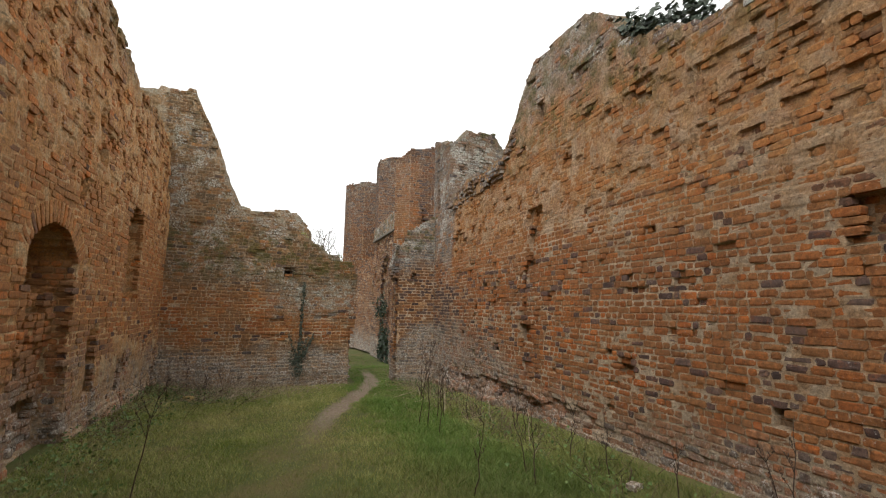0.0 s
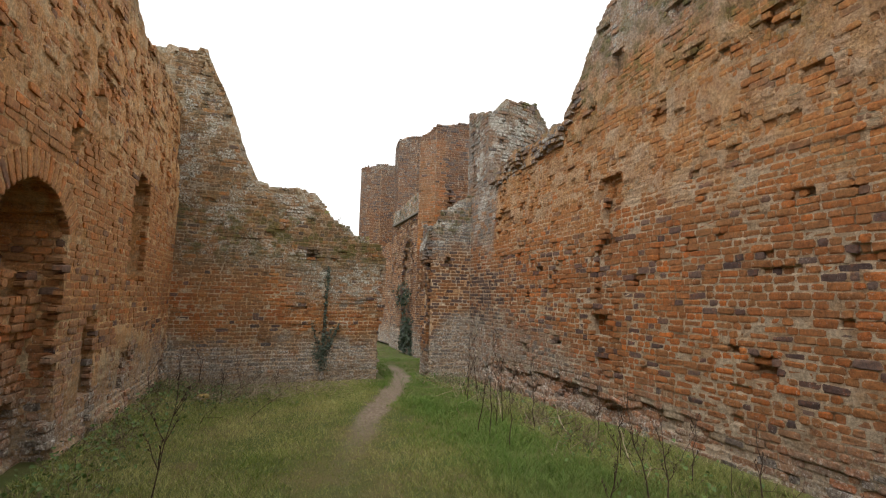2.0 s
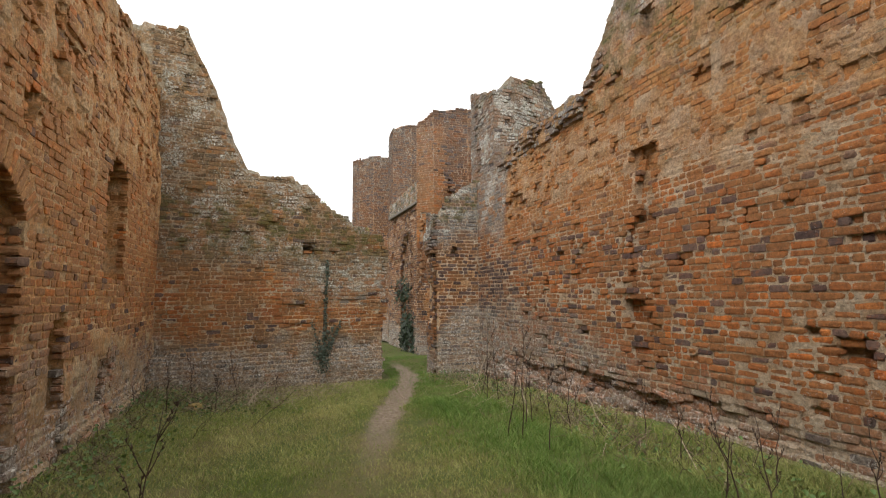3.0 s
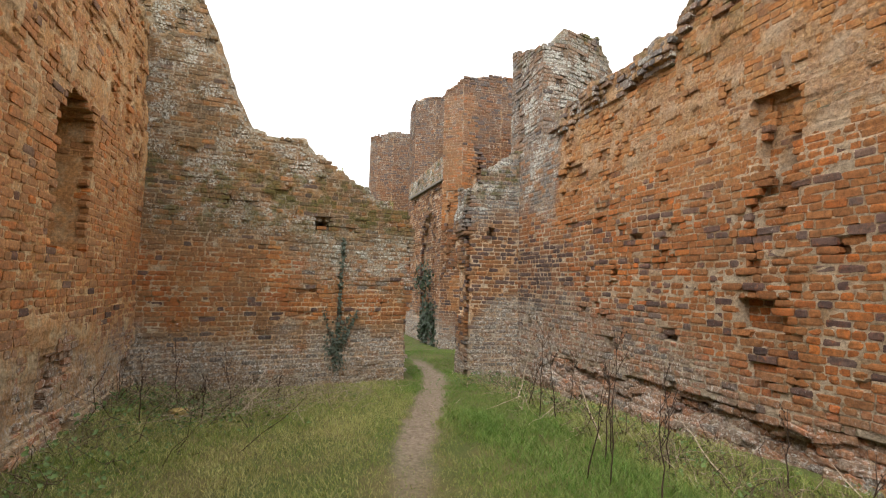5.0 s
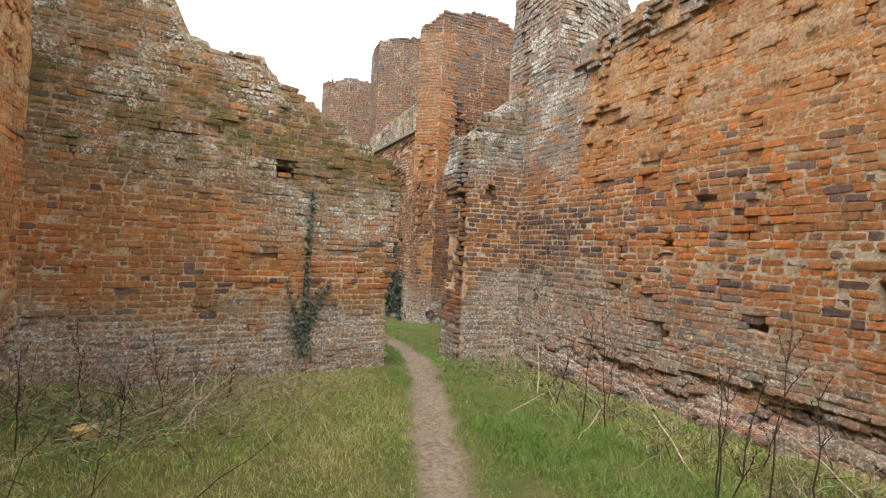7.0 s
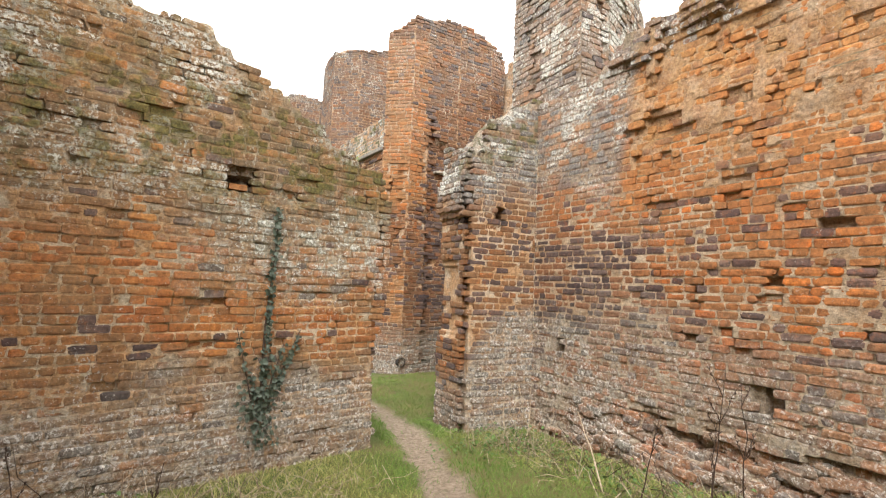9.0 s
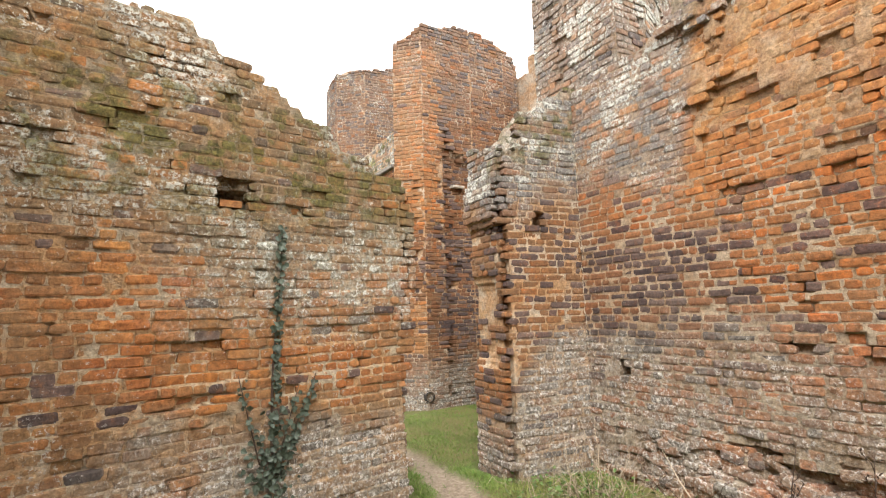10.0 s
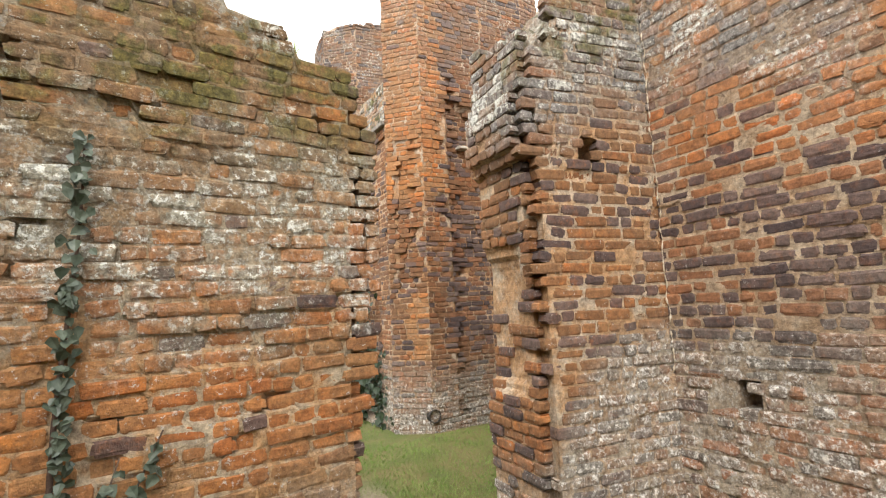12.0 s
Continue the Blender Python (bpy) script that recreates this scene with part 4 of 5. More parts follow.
# ---- towers and walls beyond the gap ----
def turret_scars(k, u, z):
    """Torn facing: the upper skin of the front stops in a ragged edge, the corner pier is robbed lower down."""
    if k in (2, 3, 4):
        x = u + {2: 4.05, 3: 5.1, 4: 5.9}[k]
        edge = np.interp(x, [4.0, 4.38, 4.46, 4.66, 5.2, 6.3], [7.2, 5.6, 4.95, 4.32, 4.22, 4.12]) + 0.30 * (fbm(x * 4, z * 0 + 2, 225) - 0.5)
        d = 0.085 * smooth(edge - z, -0.02, 0.06) * smooth(x, 4.42, 4.5)
        d = d + 0.045 * smooth(fbm(x * 3.0, z * 2.2, 226), 0.58, 0.72) * smooth(z, 1.4, 1.8) * smooth(-z, -4.3, -3.9) * smooth(x, 4.2, 4.4)
        return d
    if k == 1:
        rob = smooth(z + 0.4 * (fbm(u * 3, z * 2, 227) - 0.5), 1.3, 1.6) * smooth(-z, -3.9, -3.4)
        return rob * (0.02 + 0.05 * smooth(fbm(u * 4, z * 2.6, 228), 0.42, 0.70)) * smooth(u, 0.06, 0.2) * smooth(-u, -0.52, -0.38)
    return 0.0


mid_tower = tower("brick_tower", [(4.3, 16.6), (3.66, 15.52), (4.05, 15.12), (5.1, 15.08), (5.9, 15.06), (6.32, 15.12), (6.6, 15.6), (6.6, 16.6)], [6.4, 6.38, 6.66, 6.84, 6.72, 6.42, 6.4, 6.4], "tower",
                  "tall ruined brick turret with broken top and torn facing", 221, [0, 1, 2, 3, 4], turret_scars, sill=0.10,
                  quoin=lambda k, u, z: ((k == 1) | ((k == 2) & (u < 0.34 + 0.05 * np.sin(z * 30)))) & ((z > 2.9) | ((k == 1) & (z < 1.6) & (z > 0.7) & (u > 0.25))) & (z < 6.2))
far_tower = tower("brick_tower", [(3.95, 20.2), (3.86, 19.1), (4.4, 18.6), (5.3, 18.5), (5.9, 19.4), (5.4, 20.6)], [7.40, 7.43, 7.5, 7.6, 7.5, 7.4], "tower",
                  "far ruined brick turret with flat broken top", 241, [0, 1, 2])
round_tower = tower("brick_tower", [(4.55 + 1.40 * math.cos(math.radians(a)), 23.6 + 1.40 * math.sin(math.radians(a))) for a in range(150, 510, 30)], [7.2 + 0.14 * (a % 2) for a in range(12)], "tower",
                    "far round ruined brick turret", 261, [0, 1, 2, 3, 4])

panel_wall = Face((3.70, 15.5), (3.74, 19.2), (1, 0))


def panel_depth(u, z):
    arch = round_niche(u, z, 0.5, 2.0, -0.2, 3.3)
    return 0.14 * arch + 0.04 * smooth(fbm(u / 0.4, z / 0.2, 281), 0.55, 0.7)


wall_beyond = core("wall_beyond", panel_wall, profile([(0, 4.70), (3.7, 4.55)], 0.03, 23), panel_depth, 0.6, MORTAR["tower"], step=0.07, seed=71)
tagged(wall_beyond, "brick wall with a stone sill course", "wall", kind="structure")
pb = lay(panel_wall, profile([(0, 4.70), (3.7, 4.55)], 0.03, 23), panel_depth, 283)
joined_bricks("bricks", [(panel_wall, pick(pb, pb["z"] < 4.05))], BRICK["tower"], wall_beyond)
joined_bricks("parapet", [(panel_wall, pick(pb, pb["z"] >= 4.05))], BRICK["stub"], wall_beyond, "grey bricks above the sill", 3)

link_wall = Face((3.9, 20.0), (3.6, 23.5), (1, 0.08))
wall_link = core("wall_link", link_wall, profile([(0, 3.6), (3.5, 3.4)], 0.06, 25), lambda u, z: 0 * u, 0.6, MORTAR["tower"], step=0.08, seed=73)
tagged(wall_link, "low ruined brick wall between towers", "wall", kind="structure")
joined_bricks("bricks", [(link_wall, lay(link_wall, profile([(0, 3.6), (3.5, 3.4)], 0.06, 25), lambda u, z: 0 * u, 285))], BRICK["tower"], wall_link)

back_wall = Face((-3.0, 15.6), (0.98, 14.9), (0.17, 0.98))
back_top = profile([(0, 4.2), (2.6, 4.18), (3.3, 4.3), (3.75, 4.2), (4.04, 3.75)], 0.05, 27)
wall_back = core("wall_back", back_wall, back_top, lambda u, z: 0 * u, 0.7, MORTAR["north"], step=0.08, seed=75)
tagged(wall_back, "ruined brick wall behind the cross wall", "wall", kind="structure")
joined_bricks("bricks", [(back_wall, lay(back_wall, back_top, lambda u, z: 0 * u, 287, z0=2.5))], BRICK["north"], wall_back)

# far side of the recess, east of the gap, raised to shade the turret
recess = Face((6.35, 15.3), (6.35, 11.9), (1, 0))
wall_recess = core("wall_recess", recess, profile([(0, 6.2), (3.4, 5.6)], 0.05, 29), lambda u, z: 0 * u, 0.6, MORTAR["tower"], step=0.1, seed=77)
tagged(wall_recess, "plain brick wall beside the turret, raised to shade the recess", "wall", kind="structure")
# unseen south wall, added only to keep sky light out of the recess
south_side = Face((6.9, 12.25), (4.0, 12.25), (0, -1))
wall_recess_south = core("wall_recess_south", south_side, profile([(0, 4.6), (2.9, 4.6)], 0.05, 30), lambda u, z: 0 * u, 0.6, MORTAR["tower"], step=0.1, seed=78)
tagged(wall_recess_south, "unseen plain wall added to shade the recess", "wall", kind="structure")

# ---- plants and small things ----
def plain(name, low, high, scale=20.0, rough=0.85, by_piece=0.0):
    n = Nodes(name, rough)
    f = n.noise(scale, 4.0)
    c = n.mix(n.span(f, 0.3, 0.7), low, high)
    if by_piece:
        c = n.mix(n.math("MULTIPLY", n.island, by_piece), c, low)
    return n.done(c, f, 0.3, 0.004)


def grass_material(name, green, pale):
    n = Nodes(name, 0.6)
    broad = n.noise(0.9, 3.0)
    straw = n.span(n.math("ADD", broad, n.math("MULTIPLY", n.island, 0.5)), 0.55, 0.95)
    c = n.mix(n.island, green, (green[0] * 1.7, green[1] * 1.45, green[2] * 1.5))
    lush = n.math("MULTIPLY", n.math("MULTIPLY", n.span(n.x, 0.9, 2.0), n.math("MAXIMUM", n.span(n.x, 2.5, 3.0, 1.0, 0.25), n.span(n.y, 10.8, 11.6))), n.span(n.y, 2.5, 4.5))
    c = n.mix(n.math("MULTIPLY", lush, 0.75), c, (0.058, 0.155, 0.018))
    west_side = n.math("SUBTRACT", 1.0, n.math("MULTIPLY", lush, 0.75))
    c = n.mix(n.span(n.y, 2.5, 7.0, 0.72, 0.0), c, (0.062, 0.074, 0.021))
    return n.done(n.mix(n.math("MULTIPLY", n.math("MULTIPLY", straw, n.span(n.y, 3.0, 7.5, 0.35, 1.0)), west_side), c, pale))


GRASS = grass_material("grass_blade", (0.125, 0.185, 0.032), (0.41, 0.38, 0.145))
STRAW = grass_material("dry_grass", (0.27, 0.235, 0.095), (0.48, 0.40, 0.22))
STALK = plain("dark_dead_stalk", (0.035, 0.022, 0.016), (0.085, 0.055, 0.040), 60)
PALE = plain("pale_dry_stick", (0.24, 0.18, 0.12), (0.46, 0.38, 0.28), 40)
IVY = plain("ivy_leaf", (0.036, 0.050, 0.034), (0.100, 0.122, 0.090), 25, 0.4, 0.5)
# darker copy of the ivy leaf, with the shade beyond the gap in its colour
IVY_SHADED = plain("shaded_ivy_leaf", (0.014, 0.026, 0.012), (0.035, 0.050, 0.024), 25, 0.45, 0.5)
HERB = plain("herb_leaf", (0.060, 0.110, 0.028), (0.13, 0.19, 0.050), 30, 0.5, 0.5)
STONE = plain("limestone", (0.38, 0.35, 0.29), (0.58, 0.55, 0.48), 15)
SILL = plain("dark_sill_stone", (0.11, 0.10, 0.085), (0.22, 0.19, 0.16), 18)
BROWN = plain("brown_dead_stem", (0.095, 0.066, 0.044), (0.235, 0.175, 0.115), 40)
BARK = plain("grey_bark", (0.13, 0.115, 0.105), (0.24, 0.22, 0.20), 6)


def blades(name, x, y, z, height, width, material, seed, label, bend=0.5):
    """Many bent blades as one mesh."""
    r = np.random.default_rng(seed)
    n = len(x)
    a = r.random(n) * 2 * math.pi
    lean = (0.15 + r.random(n) * bend) * height
    la = r.random(n) * 2 * math.pi
    dx, dy = np.cos(a) * width / 2, np.sin(a) * width / 2
    lx, ly = np.cos(la) * lean, np.sin(la) * lean
    v = np.zeros((n, 5, 3))
    for k, (s, f, up) in enumerate(((-1, 0, 0), (1, 0, 0), (0.8, 0.35, 0.6), (-0.8, 0.35, 0.6))):
        v[:, k] = np.column_stack([x + s * dx + lx * f, y + s * dy + ly * f, z - 0.01 + height * up])
    v[:, 4] = np.column_stack([x + lx, y + ly, z + height * (0.8 + 0.2 * r.random(n))])
    o = np.arange(n)[:, None] * 5
    quads = (o + np.array([[0, 1, 2, 3]])).tolist()
    tris = (o + np.array([[3, 2, 4]])).tolist()
    ob = new(name, mesh_of(name, v.reshape(-1, 3), quads + tris, material))
    return tagged(ob, label, "grass", kind="stuff")


def scatter(n, x0, x1, y0, y1, r):
    return x0 + r.random(n) * (x1 - x0), y0 + r.random(n) * (y1 - y0)


def open_ground(x, y):
    """Inside the walled spaces, off the walls."""
    room = (x > -1.97) & (x < 3.62 - 0.12 * (y < 9.5)) & (y < 11.0 + 0.11 * (x + 2)) & (y > -1)
    gap = (x > 1.95) & (x < 2.75) & (y >= 10.9) & (y < 12.2)
    yard = (x > -2) & (x < 6.4) & (y >= 12.15) & (y < 15.0)
    lane = (x > -2) & (x < 3.65) & (y >= 15.0) & (y < 19)
    return room | gap | yard | lane


r = np.random.default_rng(21)
gx, gy = scatter(270000, -2.0, 3.7, 1.2, 12.2, r)
ex, ey2 = scatter(42000, 1.4, 6.4, 11.4, 15.0, r)
lx, ly = scatter(9000, 0.5, 3.65, 15.0, 19.0, r)
gx, gy = np.concatenate([gx, ex, lx]), np.concatenate([gy, ey2, ly])
worn = path_worn(gx, gy)
trod = smooth(-path_distance(gx, gy), -0.75, -0.2) * smooth(-gy, -9.0, -7.5)
ok = open_ground(gx, gy) & (r.random(len(gx)) > worn * 0.965) & (r.random(len(gx)) > 0.35 * trod) & (fbm(gx * 2.2, gy * 2.2, 61) + 0.25 * r.random(len(gx)) > 0.38)
gx, gy, trod = gx[ok], gy[ok], trod[ok]
lush = smooth(gx, 0.9, 2.2) * smooth(-gy, -9.8, -8.0)
gh = (0.014 + 0.024 * r.random(len(gx)) + 0.05 * fbm(gx * 1.7, gy * 1.7, 63) ** 2) * (1 + 1.0 * lush) * (1 - 0.45 * trod)
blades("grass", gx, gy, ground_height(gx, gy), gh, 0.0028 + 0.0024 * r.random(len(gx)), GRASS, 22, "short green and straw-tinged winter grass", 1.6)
tx, ty = scatter(24000, -2.0, 3.7, 1.5, 11.6, r)
edge = np.maximum.reduce([smooth(-tx, 0.9, 1.9), smooth(ty - 0.11 * tx, 9.2, 10.6), smooth(tx, 2.2, 3.4)])
ok = open_ground(tx, ty) & (path_distance(tx, ty) > 0.42) & (r.random(len(tx)) < edge * fbm(tx * 1.5, ty * 1.5, 65) * 1.1 + 0.06)
tx, ty = tx[ok], ty[ok]
blades("dry_grass", tx, ty, ground_height(tx, ty), 0.03 + 0.075 * r.random(len(tx)) ** 1.6, 0.0026 + 0.0016 * r.random(len(tx)), STRAW, 23, "long dry straw grass along the wall foot", 1.6)


def tube(points, radii, sides=5):
    """Vertices and faces of a tapered tube through points."""
    verts, faces = [], []
    for k, p in enumerate(points):
        p = Vector(p)
        d = (Vector(points[min(k + 1, len(points) - 1)]) - Vector(points[max(k - 1, 0)])).normalized()
        s = d.orthogonal().normalized()
        t = d.cross(s)
        for i in range(sides):
            a = 2 * math.pi * i / sides
            verts.append(p + (s * math.cos(a) + t * math.sin(a)) * radii[k])
    for k in range(len(points) - 1):
        for i in range(sides):
            a, b = k * sides + i, k * sides + (i + 1) % sides
            faces.append((a, b, b + sides, a + sides))
    faces.append(tuple(range(sides - 1, -1, -1)))
    faces.append(tuple(range((len(points) - 1) * sides, len(points) * sides)))
    return verts, faces


def tubes(name, list_of, material):
    verts, faces = [], []
    for pts, rad in list_of:
        v, f = tube(pts, rad)
        faces += [tuple(i + len(verts) for i in q) for q in f]
        verts += [tuple(p) for p in v]
    return mesh_of(name, verts, faces, material, True)


def bent(a, b, r, n=7, wob=0.03):
    a, b = Vector(a), Vector(b)
    out = []
    for k in range(n):
        f = k / (n - 1)
        out.append(a.lerp(b, f) + Vector([r.normal(0, wob) * math.sin(math.pi * f) for _ in range(3)]))
    return out


def dead_stalk(x, y, h, seed, side=4, lean=0.12):
    """A standing dead stalk with short side twigs and seed heads."""
    r = np.random.default_rng(seed)
    z = float(ground_height(np.array(x), np.array(y))) - 0.03
    base = Vector((x, y, z))
    tip = base + Vector((r.normal(0, lean) * h, r.normal(0, lean) * h, h))
    pts = bent(base, tip, r, 8, 0.010)
    ob = new("dead_stalk", tubes("dead_stalk", [(pts, [0.0065 * (1 - 0.75 * k / 7) for k in range(8)])], STALK))
    tagged(ob, "thin dark dead weed stalk standing in grass", "dead plant", "dead stalks along the wall")
    for k in range(side):
        i = int(r.integers(3, 7))
        a = pts[i]
        ang = r.random() * 6.28
        ln = h * (0.10 + 0.12 * r.random())
        b = a + Vector((math.cos(ang) * ln * 0.5, math.sin(ang) * ln * 0.5, ln))
        seg = [(bent(a, b, r, 4, 0.006), [0.003, 0.0026, 0.002, 0.0012])]
        for q in range(3):
            c = a.lerp(b, 0.5 + 0.2 * q)
            seg.append(([c, c + Vector((r.normal(0, 0.006), r.normal(0, 0.006), 0.012)), c + Vector((r.normal(0, 0.008), r.normal(0, 0.008), 0.024))], [0.002, 0.005, 0.001]))
        part("twig", tubes("twig", seg, STALK), ob)


STALKS = [(2.62, 8.60, 1.15), (2.10, 6.95, 0.95), (2.16, 6.75, 1.2), (2.80, 6.85, 0.9), (2.72, 8.42, 1.1), (2.80, 9.2, 0.75), (2.607, 7.31, 0.85), (3.1, 4.05, 0.7), (3.12, 4.75, 0.55),
          (2.45, 4.45, 0.85), (2.45, 7.2, 0.95), (2.15, 6.2, 0.8), (1.7, 4.0, 0.75), (2.4, 4.2, 0.75), (3.2, 3.33, 0.55), (3.3, 2.45, 0.85), (3.15, 2.3, 0.75), (3.0, 5.5, 0.6), (3.25, 6.2, 0.6),
          (3.2, 7.4, 0.55), (-0.92, 4.44, 0.98), (-1.45, 2.6, 0.85), (-1.3, 2.75, 0.7), (-1.55, 2.45, 0.9), (-0.7, 9.9, 0.7), (-1.3, 10.2, 0.8), (-0.2, 10.3, 0.5), (-1.5, 9.3, 0.75), (-0.95, 9.4, 0.6), (3.2, 8.9, 0.7)]
for k, (x, y, h) in enumerate(STALKS):
    dead_stalk(x, y, h, 300 + k, 6 if x < 0 else 4)


def stick(a, b, radius, seed):
    r = np.random.default_rng(seed)
    pts = bent(a, b, r, 7, 0.012)
    ob = new("fallen_stick", tubes("fallen_stick", [(pts, [radius * (1 - 0.5 * k / 6) for k in range(7)])], PALE))
    tagged(ob, "pale dry bramble stick lying in grass", "stick", "dry sticks on the ground")


def gz(x, y):
    return float(ground_height(np.array(float(x)), np.array(float(y))))


STICKS = [((2.80, 9.5), (3.35, 10.25), 0.42, 0.011), ((2.7, 7.55), (2.95, 8.3), 0.40, 0.010), ((2.2, 9.15), (2.75, 9.3), 0.10, 0.009), ((-0.7, 9.8), (0.50, 10.5), 0.16, 0.006),
          ((-0.55, 9.45), (-0.35, 9.95), 0.42, 0.008), ((-0.62, 9.5), (-0.15, 10.1), 0.34, 0.008), ((-0.45, 9.45), (-0.5, 10.0), 0.38, 0.007), ((-1.2, 9.6), (-0.4, 9.75), 0.20, 0.008),
          ((1.68, 9.40), (1.60, 9.62), 0.03, 0.010), ((1.95, 9.5), (2.05, 9.65), 0.03, 0.008), ((3.0, 10.6), (3.45, 11.0), 0.55, 0.007), ((2.9, 10.8), (3.15, 11.1), 0.45, 0.006),
          ((3.05, 10.5), (3.3, 11.05), 0.6, 0.006), ((-1.7, 8.9), (-0.9, 9.3), 0.12, 0.005), ((2.3, 8.3), (3.0, 8.7), 0.15, 0.008), ((3.0, 6.4), (3.3, 7.3), 0.30, 0.008), ((2.9, 5.2), (3.25, 5.9), 0.30, 0.007)]
for k, (a, b, up, rad) in enumerate(STICKS):
    stick((*a, gz(*a) + 0.004), (*b, gz(*b) + up), rad * 0.75, 400 + k)


def tangle(name, centre, spread, count, seed, label, material, rise=0.25, length=0.6):
    """Countless thin dry stems lying and leaning through one another."""
    r = np.random.default_rng(seed)
    segs = []
    for k in range(count):
        x, y = centre[0] + r.normal(0, spread[0]), centre[1] + r.normal(0, spread[1])
        y = min(y, 10.95 + 0.11 * (x + 2))
        x = min(max(x, -1.9), 3.5)
        a = r.random() * 6.28
        ln = length * (0.3 + 0.8 * r.random())
        bx, by = min(max(x + math.cos(a) * ln, -1.93), 3.55), min(y + math.sin(a) * ln, 10.98 + 0.11 * (x + 2))
        segs.append((bent((x, y, gz(x, y) - 0.01), (bx, by, gz(x, y) + r.random() ** 2 * rise + 0.03), r, 5, 0.04), [0.0035, 0.003, 0.0026, 0.002, 0.001]))
    return tagged(new(name, tubes(name, segs, material)), label, "dead plants", kind="stuff")


tangle("dry_stems", (-0.6, 10.0), (0.60, 0.38), 330, 501, "tangle of pale dry bramble stems at the wall foot", PALE, 0.35)
tangle("dry_stems", (-1.3, 9.6), (0.35, 0.7), 60, 502, "tangle of dark dead stems in the corner", STALK, 0.6, 0.7)
tangle("dry_stems", (3.05, 10.75), (0.22, 0.20), 90, 503, "dry stems heaped at the foot of the stub wall", PALE, 0.45, 0.35)
tangle("dry_stems", (3.1, 8.3), (0.22, 1.3), 60, 504, "dead stems along the wall foot", STALK, 0.5, 0.45)
tangle("dry_stems", (3.05, 5.2), (0.20, 1.2), 50, 505, "dead stems along the wall foot", STALK, 0.4, 0.4)
tangle("dry_stems", (-1.0, 10.3), (0.65, 0.40), 260, 507, "brown thicket of dead stems at the wall foot", BROWN, 0.42, 0.42)
tangle("dry_stems", (3.05, 7.6), (0.20, 1.8), 520, 508, "brown litter of dead stems along the wall foot", BROWN, 0.30, 0.32)
tangle("dry_stems", (3.0, 8.3), (0.22, 1.5), 150, 510, "pale dry stems leaning along the wall foot", PALE, 0.32, 0.45)
tangle("dry_stems", (-1.7, 7.5), (0.12, 1.6), 160, 509, "brown litter of dead stems below the arch wall", BROWN, 0.25, 0.3)
tangle("dry_stems", (0.3, 10.6), (0.6, 0.2), 120, 506, "fine dry stems below the ivy", PALE, 0.22, 0.4)


def leaves(name, points, normals, size, material, seed):
    """Folded five-cornered leaves at points, facing roughly along the normals."""
    r = np.random.default_rng(seed)
    verts, faces = [], []
    shape = ((0, -0.5, 0), (0.45, -0.25, 0.08), (0.30, 0.18, 0.05), (0, 0.55, 0), (-0.30, 0.18, 0.05), (-0.45, -0.25, 0.08), (0, -0.05, -0.05))
    for p, nrm in zip(points, normals):
        m = (Vector(nrm) + Vector(r.normal(0, 0.45, 3))).normalized().to_track_quat("Z", "Y").to_matrix() @ Euler((0, 0, r.normal(math.pi, 0.8))).to_matrix()
        s = size * (0.6 + 0.7 * r.random())
        o = len(verts)
        verts += [tuple(Vector(p) + m @ (Vector(q) * s)) for q in shape]
        faces += [(o, o + 1, o + 6), (o + 1, o + 2, o + 6), (o + 2, o + 3, o + 6), (o + 3, o + 4, o + 6), (o + 4, o + 5, o + 6), (o + 5, o, o + 6)]
    return mesh_of(name, verts, faces, material)


def ivy_on_north():
    r = np.random.default_rng(31)
    pts, nor = [], []

    def add(x, z, out):
        w = north.world(np.array([NX(x)]), np.array([-out]), np.array([z]))[0]
        pts.append(tuple(w))
        nor.append((0.12, -1.0, 0.25))
    for k in range(230):
        f = r.random()
        add(0.70 - 0.05 * (1 - f) + r.normal(0, 0.020 - 0.006 * f), 0.15 + 1.88 * f, 0.015 + 0.04 * r.random())
    for k in range(210):
        z = abs(r.normal(0.28, 0.17))
        add(0.63 + r.normal(0, 0.065 + 0.05 * z), max(z, -0.08), 0.02 + 0.16 * r.random() * (1 - min(z, 0.9)))
    for (x0, z0, x1, z1, n) in ((0.62, 0.3, 0.42, 0.95, 30), (0.68, 0.25, 0.97, 0.92, 75), (0.66, 0.3, 0.84, 0.85, 35)):
        for k in range(n):
            f = r.random()
            add(x0 + (x1 - x0) * f + r.normal(0, 0.02), z0 + (z1 - z0) * f, 0.02 + 0.05 * r.random())
    stem = [tuple(north.world(np.array([NX(0.63 + 0.07 * f + 0.012 * math.sin(9 * f))]), np.array([-0.012]), np.array([-0.15 + 2.15 * f]))[0]) for f in np.linspace(0, 1, 14)]
    ob = new("ivy", tubes("ivy", [(stem, list(np.linspace(0.016, 0.004, 14)))], STALK))
    tagged(ob, "dark green ivy climbing the cross wall in a column", "ivy")
    part("leaves", leaves("leaves", pts, nor, 0.040, IVY, 32), ob, "small dark ivy leaves", "stuff")
    for x1, z1 in ((0.42, 0.98), (0.97, 0.95), (0.84, 0.88)):
        s = [tuple(north.world(np.array([NX(0.63 + (x1 - 0.63) * f)]), np.array([-0.02]), np.array([0.15 + (z1 - 0.15) * f]))[0]) for f in np.linspace(0, 1, 6)]
        part("branch", tubes("branch", [(s, list(np.linspace(0.007, 0.003, 6)))], STALK), ob)


ivy_on_north()


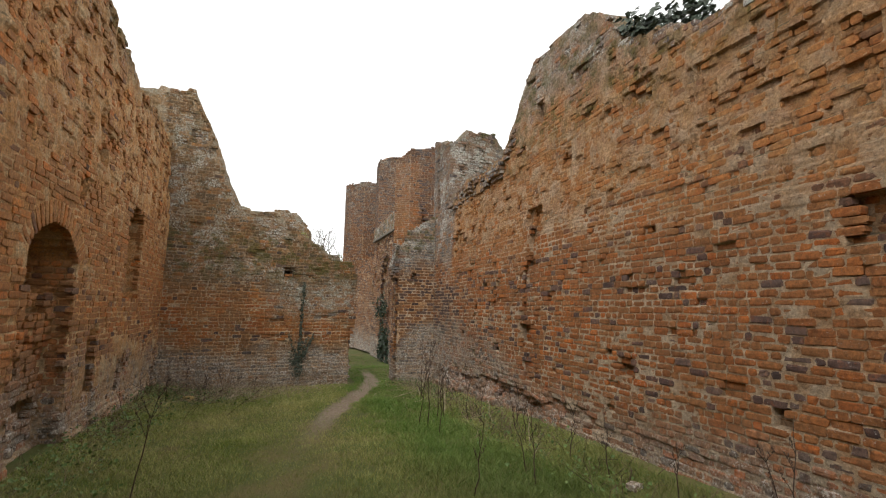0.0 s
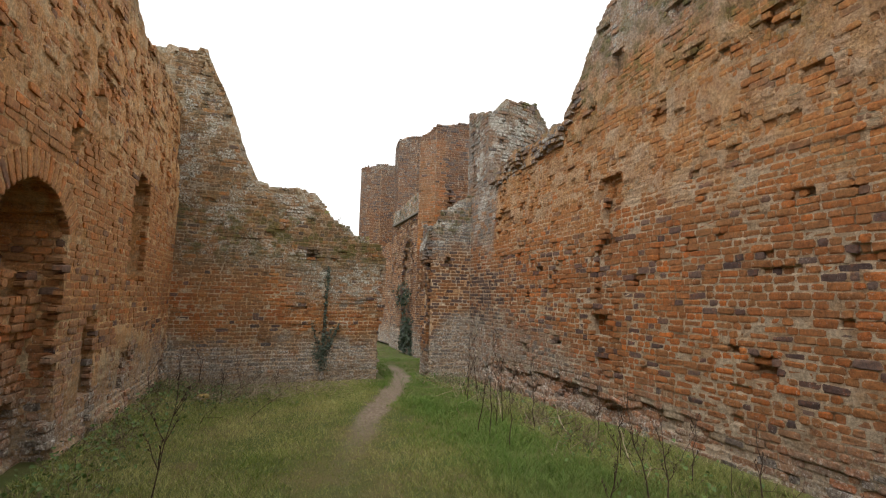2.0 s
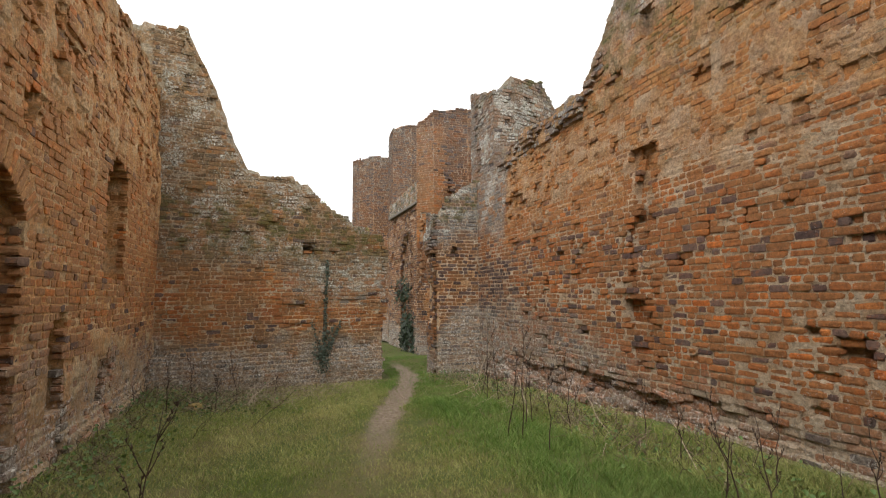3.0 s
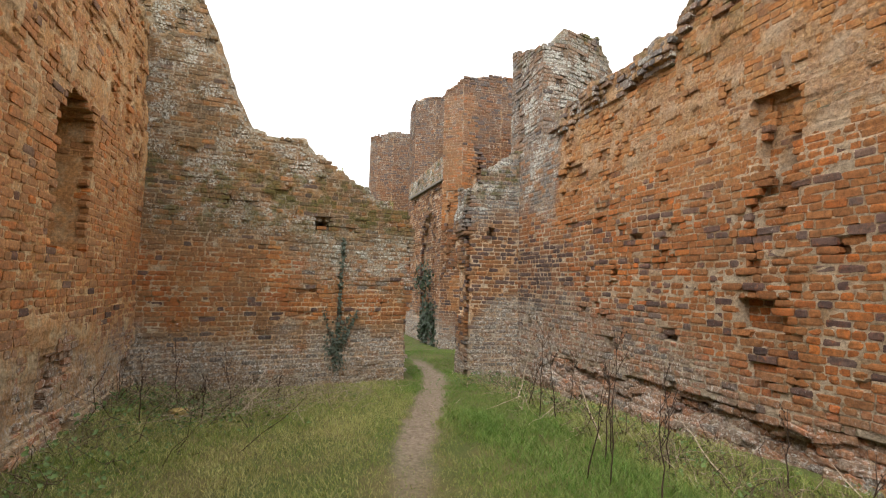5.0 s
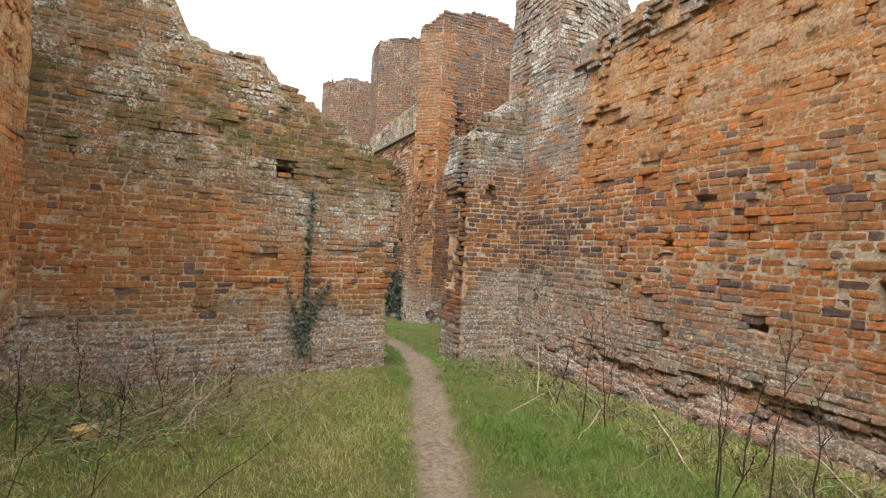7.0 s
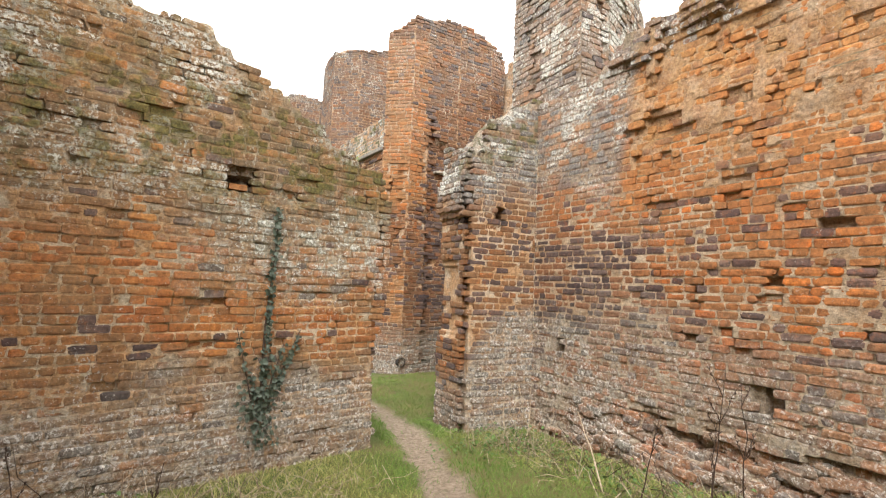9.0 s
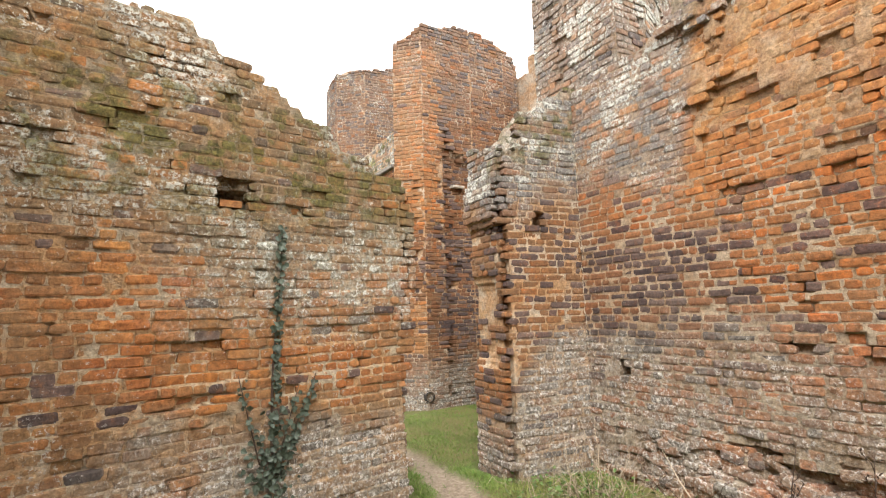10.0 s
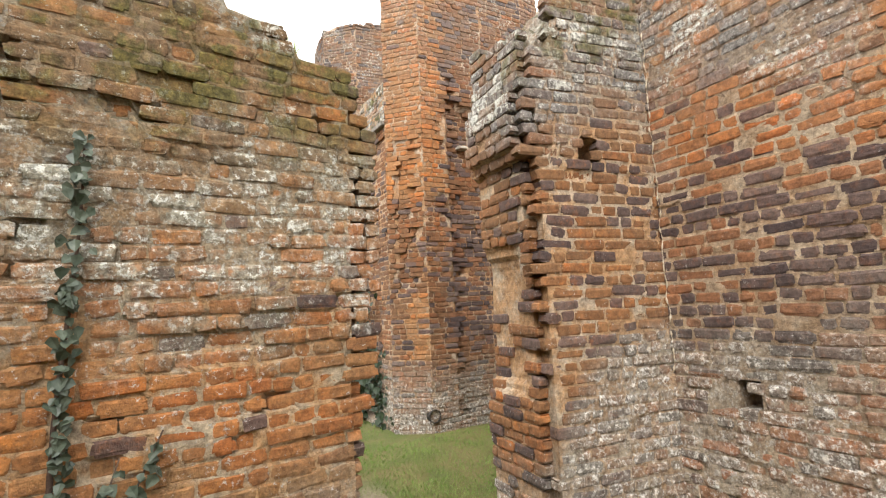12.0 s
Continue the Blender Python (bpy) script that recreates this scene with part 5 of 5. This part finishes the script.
def ivy_mass(label, box, count, size, seed, normal, material=IVY):
    r = np.random.default_rng(seed)
    pts = []
    clumps = [[box[i] + r.random() * (box[i + 1] - box[i]) for i in (0, 2, 4)] for _ in range(14)]
    for k in range(count):
        c = clumps[k % 14]
        pts.append(tuple(c[i] + r.normal(0, (box[2 * i + 1] - box[2 * i]) * 0.11 + 0.02) for i in range(3)))
    ob = new("ivy", leaves("ivy", pts, [normal] * count, size, material, seed + 1))
    return tagged(ob, label, "ivy")


ivy_mass("bushy ivy growing on the broken wall top", (3.75, 4.3, 3.85, 4.85, 4.55, 4.98), 1100, 0.085, 41, (-0.6, -0.2, 0.8))
ivy_mass("ivy hanging over the wall beyond the gap, shade put into its colour", (3.62, 3.72, 16.0, 17.7, -0.2, 1.6), 900, 0.09, 43, (-1, -0.2, 0.2), IVY_SHADED)


def herbs(label, centre, spread, count, seed):
    """Low broad-leaved weeds."""
    r = np.random.default_rng(seed)
    pts = []
    for k in range(count):
        x = min(max(centre[0] + r.normal(0, spread[0]), -1.9), 3.5)
        y = min(centre[1] + r.normal(0, spread[1]), 10.9 + 0.11 * (x + 2))
        pts.append((x, y, gz(x, y) + 0.02 + 0.13 * r.random() ** 2))
    tagged(new("weeds", leaves("weeds", pts, [(0, -0.2, 1)] * count, 0.036, HERB, seed)), label, "weeds", kind="stuff")


herbs("low green nettles in the corner of the walls", (-1.2, 9.9), (0.5, 0.5), 900, 51)
herbs("low green weeds along the wall foot", (3.15, 9.0), (0.15, 1.2), 500, 52)
herbs("low green weeds at the stub wall", (2.9, 10.9), (0.35, 0.2), 260, 53)
herbs("low green weeds along the wall foot", (3.0, 5.0), (0.25, 1.5), 450, 54)
herbs("low green weeds at the west wall", (-1.6, 6.5), (0.2, 1.6), 600, 55)

# the pale mortar line in the corner of the east wall and the stub
joint = [(3.671 + 0.005 * math.sin(7 * z) + 0.006 * math.sin(41 * z), 11.236 + 0.005 * math.sin(29 * z), z) for z in np.linspace(0.9, 3.15, 110)]
part("mortar_joint", tubes("mortar_joint", [(joint, [max(0.0006, 0.0026 + 0.0060 * math.sin(1.9 * k) * math.sin(0.7 * k)) for k in range(110)])], plain("pale_joint_mortar", (0.34, 0.27, 0.18), (0.56, 0.49, 0.39), 30, 0.95)), wall_stub, "pale mortar line in the corner")

# moss and grass on the broken wall tops
r = np.random.default_rng(71)
u = NX(-0.75 + 2.3 * r.random(1500))
dd = 0.05 + 0.5 * r.random(1500)
w = north.world(u, dd, north_top(u) - 0.03 + 0.12 * dd)
ok = fbm(u * 2.2, u * 0 + 1, 73) > 0.48
blades("wall_top_grass", w[ok, 0], w[ok, 1], w[ok, 2], 0.04 + 0.06 * r.random(ok.sum()), np.full(ok.sum(), 0.006), GRASS, 72, "tufts of grass and moss on the wall top", 1.0)
v = 9.5 * r.random(1500) + 5
dd = 0.1 + 0.5 * r.random(1500)
w = west.world(v, dd, west_top(v) - 0.03)
ok = fbm(v * 1.7, v * 0 + 1, 75) > 0.52
blades("wall_top_grass", w[ok, 0], w[ok, 1], w[ok, 2], 0.05 + 0.08 * r.random(ok.sum()), np.full(ok.sum(), 0.006), STRAW, 74, "tufts of dry grass on the wall top", 1.0)


def block(name, size, at, turn, material, label, category, bevel=0.012, parent=None):
    bm = bmesh.new()
    bmesh.ops.create_cube(bm, size=1.0)
    bmesh.ops.scale(bm, vec=size, verts=bm.verts)
    bmesh.ops.bevel(bm, geom=bm.edges[:], offset=bevel, segments=2, affect="EDGES", profile=0.6)
    for vert in bm.verts:
        vert.co += Vector([random.gauss(0, bevel * 0.22) for _ in range(3)])
    me = bpy.data.meshes.new(name)
    bm.to_mesh(me)
    bm.free()
    me.materials.append(material)
    ob = new(name, me)
    ob.matrix_basis = pose(*at, 0, 0, turn)
    if parent:
        ob.parent = parent
        return tagged(ob, label)
    return tagged(ob, label, category)


block("sill", (0.14, 3.3, 0.07), (3.70, 17.2, 4.02), 0, SILL, "dark weathered stone sill", "", 0.02, wall_beyond)
block("stone", (0.26, 0.16, 0.05), (4.76, 15.16, 3.64), 2, plain("greyed_limestone", (0.24, 0.21, 0.17), (0.40, 0.36, 0.30), 15), "pale limestone block", "", 0.02, mid_tower)
w = north.world(np.array([NX(0.365)]), np.array([0.10]), np.array([2.165]))[0]
block("loose_brick", (0.15, 0.10, 0.05), tuple(w), 7, BRICK["west"], "bright orange brick lying in the wall socket", "brick", 0.008)
block("loose_brick", (0.14, 0.10, 0.055), (3.12, 3.75, gz(3.12, 3.75) + 0.025), 25, BRICK["west"], "orange brick fragment lying in grass", "brick", 0.012)
block("loose_stone", (0.17, 0.13, 0.10), (-1.2, 9.62, gz(-1.2, 9.62) + 0.04), 35, plain("ochre_stone", (0.30, 0.21, 0.07), (0.44, 0.34, 0.14), 20), "ochre stone lying among weeds", "stone", 0.03)


def drain_pipe(at, outer, length):
    """A short pipe let into the wall foot; its black paints the hole's dark."""
    verts, faces, n = [], [], 18
    for rad, y in ((outer, 0), (outer, length), (outer * 0.95, length), (outer * 0.95, 0)):
        verts += [(rad * math.cos(2 * math.pi * k / n), y, rad * math.sin(2 * math.pi * k / n)) for k in range(n)]
    for q in range(4):
        for k in range(n):
            a, b = q * n, ((q + 1) % 4) * n
            faces.append((a + k, a + (k + 1) % n, b + (k + 1) % n, b + k))
    faces.append(tuple(2 * n + k for k in range(n)))
    ob = new("drain_pipe", mesh_of("drain_pipe", verts, faces, plain("hole_shade", (0.016, 0.014, 0.012), (0.035, 0.030, 0.026), 20)))
    ob.matrix_basis = pose(*at)
    tagged(ob, "drain hole at the turret foot, its darkness put into the colour", "drain pipe")


drain_pipe((4.07, 15.10, -0.04), 0.085, 0.55)


def bare_tree(x, y, height, seed):
    """A far leafless tree: trunk and a crown of fine branches."""
    r = np.random.default_rng(seed)
    trunk, twigs = [], []

    def grow(a, d, ln, rad, level):
        b = a + d * ln
        (trunk if level < 2 else twigs).append((bent(a, b, r, 4, ln * 0.04), [rad, rad * 0.9, rad * 0.75, rad * 0.6]))
        if level < 5:
            for k in range(3):
                nd = (d + Vector(r.normal(0, 0.48, 3)) + Vector((0, 0, 0.12))).normalized()
                grow(a.lerp(b, 0.6 + 0.4 * r.random()), nd, ln * (0.6 + 0.2 * r.random()), rad * 0.55, level + 1)
    grow(Vector((x, y, -0.6)), Vector((0, 0, 1)), height * 0.36, height * 0.022, 0)
    ob = new("bare_tree", tubes("bare_tree", trunk, BARK))
    tagged(ob, "distant leafless winter tree", "tree")
    part("crown", tubes("crown", twigs, BARK), ob, "fine bare twigs", "stuff")


bare_tree(5.6, 60, 12.5, 81)
bare_tree(8.6, 64, 11.0, 82)


# ---- single bricks, last ----
single_bricks(east, pick(eb, np.isin(np.arange(len(eb["u"])), idx)), BRICK["east"], wall_east)
single_bricks(north, pick(nb, near_n), BRICK["north"], wall_north)
single_bricks(stub, sb, BRICK["stub"], wall_stub)
single_bricks(stub_end, se, BRICK["stub"], wall_stub)
single_bricks(west, pick(wb, near_w), BRICK["west"], wall_west)
single_bricks(west, ring, BRICK["west"], wall_west)
